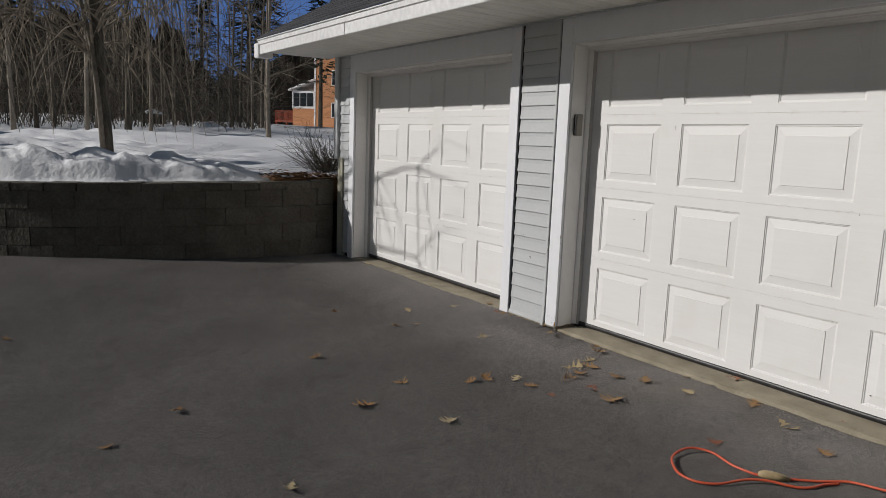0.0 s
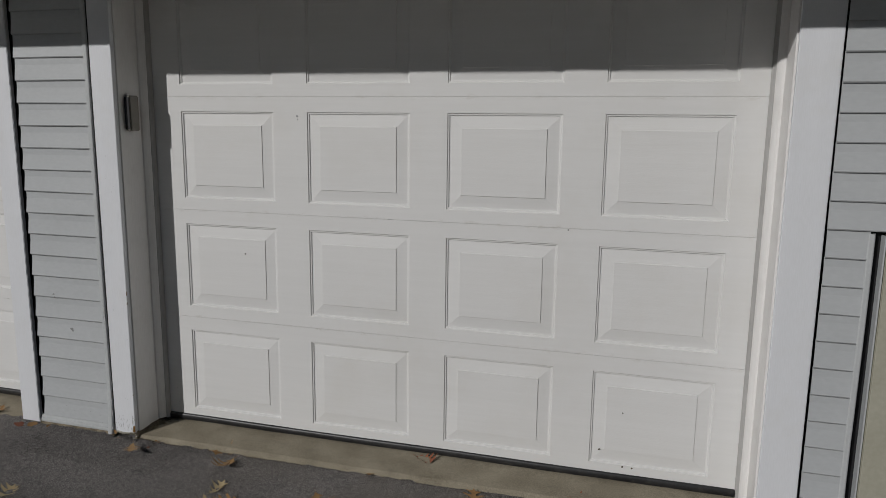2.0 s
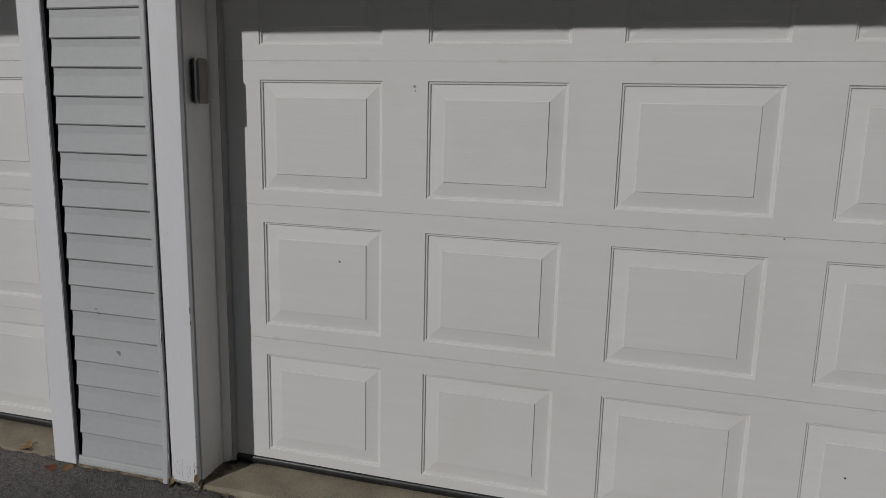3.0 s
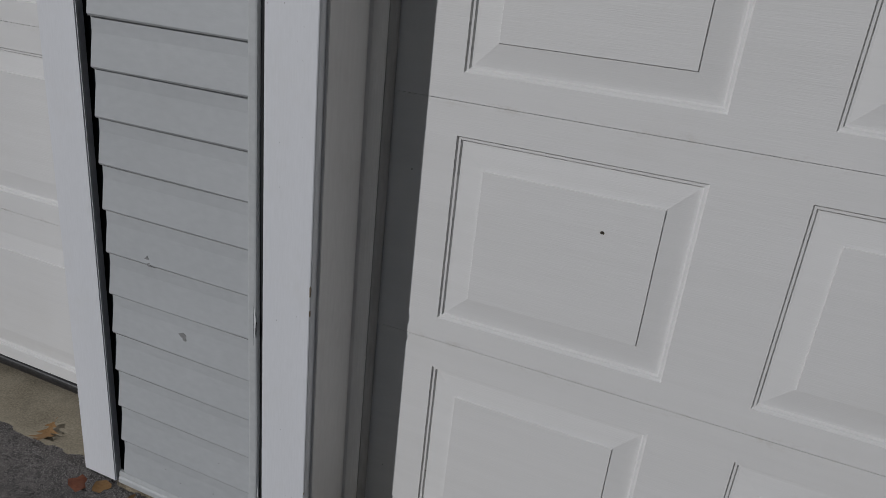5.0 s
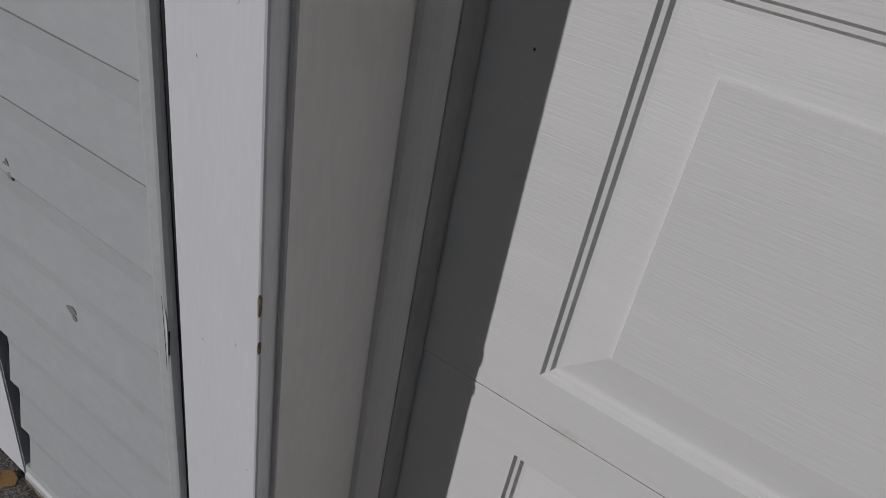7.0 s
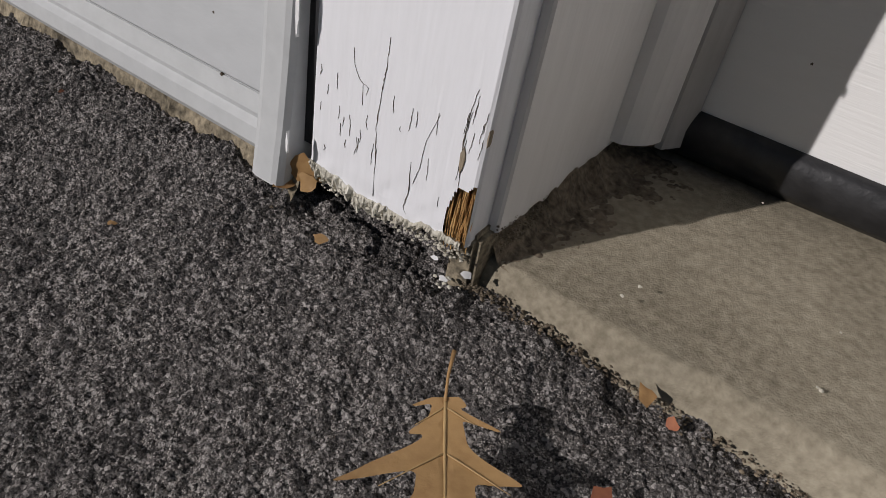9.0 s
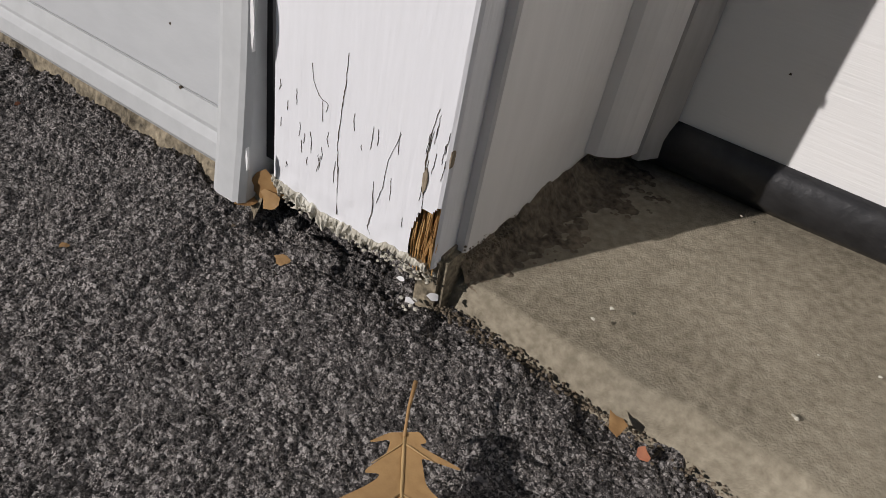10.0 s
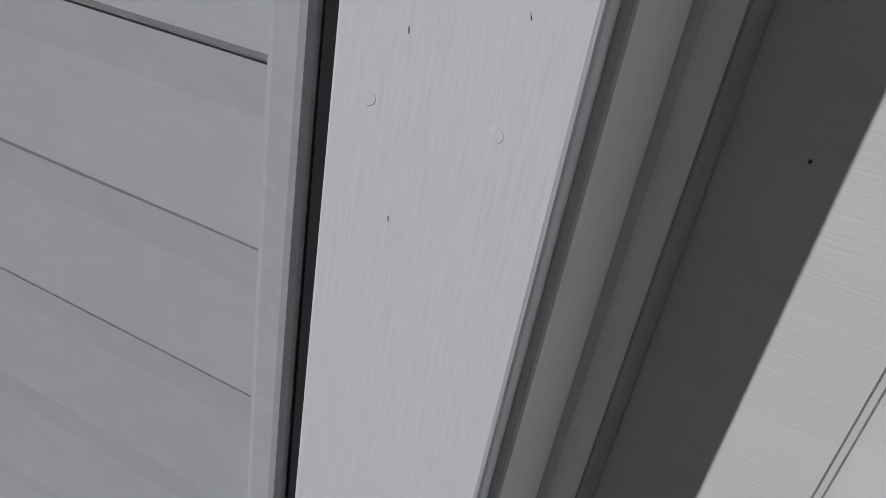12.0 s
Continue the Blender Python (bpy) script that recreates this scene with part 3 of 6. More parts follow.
pier = thing("wall_pier", "narrow bluish grey vinyl lap siding between the two garage doors", "wall", kind="structure")
siding(pier, -0.545, -0.130, 0.0485, SOFFIT, 10)
channel(pier, -0.1255, 1, 0.004, SOFFIT, face=0.0235)
part("rotten_stub", add_box(bmesh.new(), -0.014, 0.0055, 0.007, 0.034, -0.02, 0.027, 0.003, 0.0015, random.Random(8)), M_MORTAR, pier, "crumbled rotten stub under the casing")
# black filler added close to the front as this gap's shade
part("gap_filler", box(-0.1252, -0.1175, 0.004, 0.03, 0.03, SOFFIT), M_DARK, pier, "black filler for the shade in the gap beside the channel")
part("starter_strip", extrude_profile([(-0.006, 0.014), (-0.009, 0.019), (-0.0085, 0.030), (-0.004, 0.034), (-0.0055, 0.038), (-0.003, 0.05), (0.004, 0.05), (0.004, 0.014)], "x", -0.56, -0.135, 8), M_JCH, pier)
bm = bmesh.new()
prev = None
for k in range(180):
    x = -0.57 + 0.45 * k / 179
    n1, n2 = (noise.fractal(Vector((x * q, 2.0, 0)), 1.0, 2.0, 4) for q in (40, 130))
    row = [bm.verts.new((x, y, z)) for y, z in ((0.006, 0.016), (-0.003 + 0.002 * n1, 0.012 + 0.002 * n2), (-0.006 + 0.005 * n1, 0.003 + 0.003 * n2), (-0.010 + 0.006 * n2, -0.006 + 0.004 * n1), (-0.008, -0.02))]
    if prev:
        for c in range(4):
            bm.faces.new((prev[c], row[c], row[c + 1], prev[c + 1]))
    prev = row
bmesh.ops.recalc_face_normals(bm, faces=bm.faces)
part("crumbling_mortar", bm, M_MORTAR, pier, "crumbled tan mortar under the siding")

right_end = thing("wall_end_right", "bluish grey lap siding beside the door at the garage corner", "wall", kind="structure")
siding(right_end, 2.944, 3.312, 1.178, SOFFIT, 60, pitch=0.1)
siding(right_end, 2.946, 3.082, 0.168, 1.178, 80, pitch=0.101)
channel(right_end, 3.096, 1, 0.03, 1.17, face=0.022)
part("metal_strip", box(3.122, 3.127, -0.016, 0.03, 0.03, 1.165, 0.001), M_JCH, right_end, "thin pale metal edge against the concrete")
part("corner_post", box(3.31, 3.41, -0.034, 0.06, 1.148, SOFFIT, 0.006), M_JCH, right_end)
part("corner_return", box(3.396, 3.412, 0.062, 7.0, 1.148, SOFFIT), M_SIDING, right_end)
part("bare_board", box(2.957, 3.085, -0.002, 0.03, 0.03, 0.172), M_TRIM, right_end)
part("bare_wood", box(2.964, 3.0, -0.005, 0.0, 0.05, 0.15, 0.002), M_ROT, right_end, "orange-brown exposed wood")
part("bottom_strip", box(2.95, 3.1, -0.012, 0.02, 0.012, 0.032, 0.002), M_JCH, right_end)
footing = tagged(link("foundation", box(3.128, 3.335, -0.012, 7.0, -0.15, 1.168, 0.006), M_FOUND), "grey-green concrete foundation end beside the siding", "foundation", kind="structure")

left_end = thing("wall_end_left", "bluish grey lap siding at the far garage corner", "wall", kind="structure")
siding(left_end, -3.86, -3.62, 1.155, SOFFIT, 110)
siding(left_end, -3.73, -3.62, 0.05, 1.155, 130)
part("corner_post", box(-3.95, -3.86, -0.034, 0.06, 1.148, SOFFIT, 0.006), M_JCH, left_end)
part("corner_return", box(-3.952, -3.936, 0.062, 7.0, 1.148, SOFFIT), M_SIDING, left_end)
tagged(link("foundation", box(-3.88, -3.745, -0.012, 7.0, -0.15, 1.168, 0.006), M_FOUND), "weathered concrete foundation end by the block wall", "foundation", kind="structure")

# ---- door frames ----
def frame_of(name, x0, x1, label, rotten):
    f = thing(name, label, "door frame", kind="structure")
    for side, xe in ((1, x0), (-1, x1)):
        a, b = (xe - 0.117, xe) if side > 0 else (xe, xe + 0.137 if xe > 2 else xe + 0.11)
        if rotten and side > 0:
            rotten_casing(f, a, b)
        else:
            casing("casing", a, b, 0.03 if xe > 2 else 0.004, SOFFIT, f)
        g = xe + side * 0.0105
        near_edge = xe + side * 0.0065
        prof = [(xe - side * 0.03, 0.022), (near_edge - side * 0.0015, 0.022), (near_edge, 0.0235)] + [(near_edge + (g - near_edge) * k / 24, 0.0235 + 0.1765 * k / 24) for k in range(1, 25)] + [(xe - side * 0.03, 0.2)]
        zb = 0.0 if rotten and side > 0 else 0.012

        def ragged(v):
            """The rotten foot of the jamb ends unevenly above the slab, most of all beside the stop."""
            if zb == 0.0 and v.z < 0.001:
                v.z = 0.024 + 0.004 * noise.fractal(Vector((v.y * 70, 5.0, 0)), 1.0, 2.0, 4) + 0.012 * max(0.0, (v.y - 0.1) / 0.1)
            return v
        part("jamb", extrude_profile(prof, "z", zb, HEAD + 0.02, 1, ragged), M_JAMB, f)
        stop = [(g - side * 0.003, 0.158), (g + side * 0.001, 0.158), (g + side * 0.007, 0.1588), (g + side * 0.0095, 0.1605), (g + side * 0.0125, 0.163), (g + side * 0.0165, 0.167),
                (g + side * 0.0205, 0.1725), (g + side * 0.0235, 0.179), (g + side * 0.0255, 0.187), (g + side * 0.0235, 0.192), (g - side * 0.003, 0.192)]
        part("door_stop", extrude_profile(stop, "z", 0.036 if rotten and side > 0 else zb, HEAD, 1), M_JAMB, f, smooth=False)
        strip = [(g + side * 0.0225, 0.1885), (g + side * 0.0275, 0.1885), (g + side * 0.037, 0.206), (g + side * 0.0385, 0.2105), (g + side * 0.033, 0.212), (g + side * 0.0225, 0.195)]
        part("weatherstrip", extrude_profile(strip, "z", 0.03 if rotten and side > 0 else zb, HEAD, 1), M_SHADED_STRIP, f, "flexible weatherstrip, its grey deepened for shade")
    part("head_casing", box(x0, x1, 0.0, 0.022, HEAD, SOFFIT, 0.002), M_TRIM, f)
    part("head_jamb", box(x0 + 0.012, x1 - 0.012, 0.024, 0.2, HEAD - 0.012, HEAD + 0.02), M_JAMB, f)
    st = [(0.142, HEAD - 0.012), (0.146, HEAD - 0.02), (0.16, HEAD - 0.022), (0.164, HEAD - 0.032), (0.178, HEAD - 0.036), (0.205, HEAD - 0.048), (0.21, HEAD - 0.012)]
    part("head_stop", extrude_profile(st, "x", x0 + 0.012, x1 - 0.012, 1), M_JAMB, f)
    return f


def rotten_casing(parent, a, b):
    """The casing board with its ragged, split foot; a rotted corner shows bare wood."""
    bm = bmesh.new()
    nx, nz = 110, 60
    rng = random.Random(4)
    zs = [0.0, 0.003, 0.006, 0.009, 0.012] + [0.012 + 0.1 * ((k + 1) / 56) for k in range(56)] + [0.13, 0.16, 0.2] + [0.3, 0.5, 0.8, 1.2, 1.7, SOFFIT]
    xs = [a, a, a + 0.0012, a + 0.003] + [a + 0.003 + (b - a - 0.006) * k / nx for k in range(1, nx)] + [b - 0.003, b - 0.0012, b, b]
    edge = {0: 0.022, 1: 0.003, 2: 0.001, len(xs) - 3: 0.001, len(xs) - 2: 0.003, len(xs) - 1: 0.022}

    def foot(x):
        u = (x - a) / (b - a)
        n = noise.fractal(Vector((x * 60, 3.3, 0)), 1.0, 2.0, 4)
        return 0.014 + 0.006 * (1 - u) ** 2 + 0.0022 * n + 0.008 * max(0.0, u - 0.45) / 0.55

    def rot_top(x):
        u = (x - a) / (b - a)
        if u < 0.862 or u > 0.988:
            return -1
        return 0.04 + 0.015 * min(1.0, (u - 0.862) / 0.035) + 0.004 * noise.noise(Vector((x * 260, 1.0, 0))) + 0.006 * max(0.0, (u - 0.93) / 0.06)
    grid = []
    for z in zs:
        row = []
        for i, x in enumerate(xs):
            f = foot(x)
            zz = z + f * max(0.0, 1 - z / 0.2)
            y = edge.get(i, 0.0)
            y += 0.0014 * math.exp(-z / 0.02) * noise.noise(Vector((x * 90, z * 90, 0)))
            row.append((x, y, zz))
        grid.append(row)
    V = [[bm.verts.new(p) for p in row] for row in grid]
    for r0, r1 in zip(V, V[1:]):
        for i in range(len(xs) - 1):
            c = (r0[i].co + r1[i + 1].co) / 2
            if c.z < rot_top(c.x):
                continue
            bm.faces.new((r0[i], r0[i + 1], r1[i + 1], r1[i]))
    loose = [v for v in bm.verts if not v.link_faces]
    bmesh.ops.delete(bm, geom=loose, context="VERTS")
    bmesh.ops.recalc_face_normals(bm, faces=bm.faces)
    board = part("casing", bm, M_TRIM, parent, "white painted casing with a cracked peeling foot")
    part("casing_core", box(a + 0.002, b - 0.0015, 0.0045, 0.022, 0.1, SOFFIT), M_TRIM, board)
    bm = bmesh.new()
    for k in range(34):
        u = k / 33
        x = a + 0.003 + (b - a - 0.006) * u
        deep = 0.0045 + 0.0035 * rng.random()
        add_box(bm, x - 0.0021, x + 0.0021, deep, 0.021, foot(x) + 0.002 + 0.004 * rng.random(), 0.101)
    for k in range(26):
        x = b - 0.0155 + 0.0145 * (k + 0.5) / 26 + rng.uniform(-0.0003, 0.0003)
        top = 0.036 + 0.022 * rng.random() ** 0.7
        low = 0.016 + 0.006 * rng.random() - 0.003 * (k % 5 == 0)
        y0 = 0.0006 + 0.0022 * rng.random()
        lean = rng.uniform(-0.0006, 0.0006)
        tube(bm, [(x, y0 + 0.001, low), (x + lean, y0, (low + top) / 2), (x + 2 * lean, y0 + 0.0015, top + 0.004)], [0.0003, rng.uniform(0.0004, 0.0007), 0.0003], 5)
    part("rotten_wood", bm, M_ROT, board, "orange-brown rotten wood fibres")
    # hairline splits and flaked paint
    bm = bmesh.new()
    runs = [([(-0.066, 0.118), (-0.0665, 0.1), (-0.068, 0.087), (-0.069, 0.066), (-0.067, 0.046), (-0.066, 0.022)], 0.0006), ([(-0.043, 0.056), (-0.042, 0.037), (-0.044, 0.026), (-0.041, 0.022)], 0.0006),
            ([(-0.011, 0.112), (-0.013, 0.101), (-0.014, 0.082), (-0.012, 0.066), (-0.012, 0.056)], 0.0007), ([(-0.089, 0.104), (-0.087, 0.094), (-0.082, 0.087), (-0.077, 0.0865), (-0.078, 0.081)], 0.0003), ([(-0.03, 0.09), (-0.036, 0.072), (-0.037, 0.056), (-0.04, 0.044)], 0.00018)]
    for z in [rng.uniform(0.034, 0.085) for _ in range(26)]:
        x, dz = a + rng.choice((rng.uniform(0.02, 0.5), rng.uniform(0.02, 0.98))) * (b - a), rng.uniform(0.003, 0.014)
        runs.append(([(x, z + dz), (x + rng.uniform(-0.0008, 0.0008), z + dz / 2), (x + rng.uniform(-0.001, 0.001), z)], rng.uniform(0.0001, 0.00035)))
    for z in [rng.uniform(0.07, 0.1) for _ in range(9)]:
        x = b - rng.uniform(0.003, 0.014)
        runs.append(([(x, z + 0.012), (x - 0.0006, z + 0.005), (x - 0.001, z)], 0.0002))
    runs += [([(x, z), (x + 0.0005, z - 0.003)], 0.0003) for x, z in [(a + rng.uniform(0.05, 0.95) * (b - a), rng.uniform(0.15, 1.4)) for _ in range(16)]]
    for knots, w in runs:
        pts = []
        n = max(9, int((knots[0][1] - knots[-1][1]) / 0.0022))
        for k in range(n):
            t = k / (n - 1) * (len(knots) - 1)
            q = min(len(knots) - 2, int(t))
            x = knots[q][0] + (knots[q + 1][0] - knots[q][0]) * (t - q)
            z = knots[q][1] + (knots[q + 1][1] - knots[q][1]) * (t - q)
            pts.append((x + 0.00035 * noise.noise(Vector((z * 320, x * 90, 0))) + 0.0002 * rng.uniform(-1, 1), z, 0.42 * w * max(0.08, math.sin(math.pi * k / (n - 1)) ** 0.5) * rng.choice((0.05, 0.2, 0.5, 0.9, 1.2))))
        vl = [bm.verts.new((p - q, -0.0004, z)) for p, z, q in pts]
        vr = [bm.verts.new((p + q, -0.0004, z)) for p, z, q in pts]
        vb = [bm.verts.new((p, 0.001, z)) for p, z, q in pts]
        for k in range(n - 1):
            bm.faces.new((vl[k], vr[k], vr[k + 1], vl[k + 1]))
            bm.faces.new((vr[k], vb[k], vb[k + 1], vr[k + 1]))
            bm.faces.new((vb[k], vl[k], vl[k + 1], vb[k + 1]))
    part("crack", bm, M_CRACK, board, "dark split lines in the paint")
    # crusty bead of old caulk and paint along the foot
    bm = bmesh.new()
    prev = None
    for k in range(150):
        u = k / 149 * 0.97
        x = a + u * (b - a)
        f = foot(x)
        n1 = 1.5 * noise.fractal(Vector((x * 210, 7.0, 0)), 1.0, 2.0, 4)
        n2 = 1.6 * noise.fractal(Vector((x * 430, 9.0, 0)), 1.0, 2.0, 4)
        keep = 1.0 if u < 0.62 else 0.45
        row = [bm.verts.new((x, y, z)) for y, z in ((0.0035, f + 0.001), (-0.0004, f + 0.0025 + 0.0012 * n1), (-0.0014 - 0.0018 * n2, f + 0.0008 + 0.001 * n1), (-0.0012 - 0.002 * n1, f - 0.0015 * keep + 0.0015 * n2), (0.0003 + 0.0012 * n2, f - 0.0055 * keep + 0.0028 * n2), (0.003 + 0.001 * n1, f - (0.010 if u < 0.5 else 0.005) * keep + 0.004 * n1))]
        if prev:
            for c in range(5):
                bm.faces.new((prev[c], row[c], row[c + 1], prev[c + 1]))
        prev = row
    bmesh.ops.recalc_face_normals(bm, faces=bm.faces)
    part("caulk_bead", bm, M_CAULK, board, "crusty cream caulk along the foot")
    bm = bmesh.new()
    for (x, z, rx, rz, mode) in ((b - 0.0012, 0.722, 0.0014, 0.013, 0), (b - 0.0006, 0.672, 0.001, 0.006, 0), (b - 0.0004, 0.216, 0.0007, 0.0025, 0), (b - 0.0125, 0.073, 0.0014, 0.007, 0), (b - 0.0003, 0.09, 0.0005, 0.004, 0)):
        n = 12
        ring = [bm.verts.new((min(b - 0.0001, x + rx * math.cos(6.283 * k / n) * (0.7 + 0.6 * rng.random())), -0.0008, z + rz * math.sin(6.283 * k / n) * (0.7 + 0.6 * rng.random()))) for k in range(n)]
        top = [bm.verts.new((v.co.x, 0.004, v.co.z)) for v in ring]
        bm.faces.new(ring)
        for k in range(n):
            bm.faces.new((ring[k], top[k], top[(k + 1) % n], ring[(k + 1) % n]))
    part("paint_chip", bm, M_OLDWOOD, board, "bare brown wood where paint flaked off")
    bm = bmesh.new()
    for (x, z, r) in ((a + 0.022, 0.978, 0.0042), (a + 0.085, 0.979, 0.0042), (a + 0.03, 0.6, 0.004), (a + 0.07, 0.3, 0.004)):
        bmesh.ops.create_cone(bm, cap_ends=True, segments=14, radius1=r, radius2=r * 0.8, depth=0.0008, matrix=Matrix.Translation((x, 0.0001, z)) @ Matrix.Rotation(radians(90), 4, "X"))
    part("filled_nail_head", bm, M_TRIM, board)


def crumbs(name, label, pts, mat, seed, parent=None, kind=""):
    """Many small irregular lumps joined in one mesh; pts: (x, y, z, r)."""
    bm = bmesh.new()
    for k, (x, y, z, r) in enumerate(pts):
        g = bmesh.ops.create_icosphere(bm, subdivisions=1, radius=r)
        for v in g["verts"]:
            q = v.co * (1 + 0.5 * noise.noise(v.co * (1.3 / r) + Vector((k * 1.7, seed, 0))))
            v.co = Vector((q.x * 1.2 + x, q.y + y, q.z * 0.75 + z))
    ob = link(name, bm, mat, parent)
    return tagged(ob, label, kind=kind)


frame_of("door_frame_1", R0, R1, "white wooden garage door frame with rotted peeling left foot", True)
frame_of("door_frame_2", L0, L1, "white wooden frame of the farther garage door", False)


# ---- doors ----
def section_mesh(x0, x1, z0, z1, cols, pw, ph, ptop):
    """One steel section with a row of embossed raised panels; local y is depth, 0 at the face."""
    bm = bmesh.new()
    xs = [x0] + [c + d for c in cols for d in (0, pw)] + [x1]
    zs = [z0, ptop - ph, ptop, z1]
    V = {(i, k): bm.verts.new((x, 0, z)) for i, x in enumerate(xs) for k, z in enumerate(zs)}
    for i in range(len(xs) - 1):
        for k in range(3):
            if k == 1 and i % 2 == 1:
                continue
            bm.faces.new((V[i, k], V[i + 1, k], V[i + 1, k + 1], V[i, k + 1]))
    rings = ((0.0, 0.0), (0.003, 0.0052), (0.0075, 0.0056), (0.0105, 0.0108), (0.015, 0.0108), (0.062, 0.0046), (0.0635, 0.0010))
    for c in cols:
        prev = None
        for inset, d in rings:
            q = [(c + inset, ptop - ph + inset), (c + pw - inset, ptop - ph + inset), (c + pw - inset, ptop - inset), (c + inset, ptop - inset)]
            ring = [bm.verts.new((x, d, z)) for x, z in q]
            if prev:
                for k in range(4):
                    bm.faces.new((prev[k], prev[(k + 1) % 4], ring[(k + 1) % 4], ring[k]))
            prev = ring
        bm.faces.new(prev)
    # rolled top and bottom edges, back of the section
    rim = [(x0, z0), (x1, z0), (x1, z1), (x0, z1)]
    back = [bm.verts.new((x, 0.003, z + (0.0014 if z == z0 else -0.0014))) for x, z in rim]
    corner = [V[0, 0], V[len(xs) - 1, 0], V[len(xs) - 1, 3], V[0, 3]]
    far = [bm.verts.new((x, 0.045, z + (0.0014 if z == z0 else -0.0014))) for x, z in rim]
    bottom = [V[i, 0] for i in range(len(xs))]
    top = [V[i, 3] for i in range(len(xs))]
    bm.faces.new(bottom[::-1] + [back[0], back[1]])
    bm.faces.new(top + [back[2], back[3]])
    left = [V[0, k] for k in range(4)]
    right = [V[len(xs) - 1, k] for k in range(4)]
    bm.faces.new(left + [back[3], back[0]])
    bm.faces.new(right[::-1] + [back[1], back[2]])
    for k in range(4):
        bm.faces.new((back[k], back[(k + 1) % 4], far[(k + 1) % 4], far[k]))
    bm.faces.new(far[::-1])
    bmesh.ops.remove_doubles(bm, verts=bm.verts, dist=0.00001)
    bmesh.ops.recalc_face_normals(bm, faces=bm.faces)
    return bm


JOINTS = (0.055, 0.573, 1.107, 1.641, 2.175)
DOOR_Y = 0.213


def garage_door(x0, label):
    d = thing("garage_door", label, "garage door", "pair of garage doors", at=(x0, DOOR_Y, 0.055))
    cols = [0.193 + 0.655 * k for k in range(4)]
    for j in range(4):
        z0, z1 = JOINTS[j] - 0.055 + 0.0004, JOINTS[j + 1] - 0.055 - 0.0004
        z1p = z1 if j < 3 else 2.14 - 0.055
        part("section", section_mesh(0.02, 2.785, z0, z1p, cols, 0.487, 0.41, JOINTS[j + 1] - 0.055 - 0.068), M_DOOR, d)
    seal = [(-0.004, 0.002), (-0.008, -0.004), (-0.010, -0.012), (-0.009, -0.026), (0.002, -0.036), (0.03, -0.036), (0.036, -0.012), (0.03, 0.002)]
    part("bottom_seal", extrude_profile(seal, "x", 0.014, 2.79, 40, lambda v: v + Vector((0, 0.0012 * math.sin(v.x * 9), 0.001 * math.sin(v.x * 5.3)))), M_RUBBER, d, "black rubber bottom seal", True)
    return d


door_near = garage_door(R0, "closed white steel garage door with embossed raised panels")
door_far = garage_door(L0, "closed white panelled garage door with branch shadows on it")
# small pits and scuffs on the near door
def speck(x, z, r, seed, dy=0.0):
    rng = random.Random(seed)
    bm = bmesh.new()
    n = 9
    ring = [bm.verts.new((x + r * math.cos(6.283 * k / n) * rng.uniform(0.5, 1.2), -0.0006 + dy, z + r * math.sin(6.283 * k / n) * rng.uniform(0.5, 1.2))) for k in range(n)]
    low = [bm.verts.new((v.co.x, 0.002 + dy, v.co.z)) for v in ring]
    bm.faces.new(ring)
    for k in range(n):
        bm.faces.new((ring[k], low[k], low[(k + 1) % n], ring[(k + 1) % n]))
    return bm


for i, (x, z, r) in enumerate(((0.511, 0.907, 0.0042), (0.101, 0.951, 0.0018), (0.09, 0.188, 0.0012), (0.1, 0.112, 0.001), (0.206, 0.216, 0.0011), (2.2, 0.155, 0.004), (2.29, 0.33, 0.0035), (2.3, 0.09, 0.006), (2.34, 0.088, 0.005))):
    part("pit", speck(x, z - 0.055, r, i, 0.0008 if abs(x - 0.504) < 0.1 else 0), M_CRACK, door_near)

# ---- threshold, eave, roof ----
def slab_height(X, Y):
    z = 0.003 + 0.06 * np.clip(X, 0.0, 0.22) + 0.045 * np.clip(Y, 0, 0.22)
    z = z + 0.0011 * (pebbles(X, Y, 0.007, 41, 0.4) - 0.3) * np.clip((value_noise(X, Y, 0.07, 44) - 0.35) * 4, 0, 1) + 0.003 * (value_noise(X, Y, 0.09, 42) - 0.5)
    front = 0.019 - 0.05 * np.clip(X, 0.0, 0.25) + 0.005 * value_noise(X, Y, 0.02, 43) + 0.003 * (value_noise(X, Y, 0.11, 45) - 0.5)
    return z - 0.035 * np.clip((front - Y) / 0.008, 0, 1) ** 2


for k, (a, b) in enumerate(((R0, R1), (L0, L1))):
    sx = steps(a, min(a + 0.5, b), 0.0035 if k == 0 else 0.05) + steps(a + 0.5, b, 0.04) + [b]
    sy = steps(0.0, 0.26, 0.0035 if k == 0 else 0.02) + [0.32]
    tagged(sheet("threshold_slab", sx, sy, slab_height, M_SLAB), "worn tan concrete threshold strip under the garage door", "threshold", "thresholds", kind="structure")

eave = thing("eave", "white boxed eave with fascia and ribbed vinyl soffit", "eave", kind="structure")
EX0, EX1 = -4.22, 3.75
part("fascia", box(EX0, EX1, EAVE_Y - 0.02, EAVE_Y, FASCIA_Z, FASCIA_Z + 0.145, 0.003), M_WHITE, eave)
part("drip_edge", extrude_profile([(EAVE_Y - 0.022, FASCIA_Z + 0.10), (EAVE_Y - 0.034, FASCIA_Z + 0.105), (EAVE_Y - 0.036, FASCIA_Z + 0.148), (EAVE_Y - 0.05, FASCIA_Z + 0.152), (EAVE_Y - 0.05, FASCIA_Z + 0.16), (EAVE_Y, FASCIA_Z + 0.16), (EAVE_Y, FASCIA_Z + 0.10)], "x", EX0 - 0.02, EX1, 1), M_WHITE, eave)
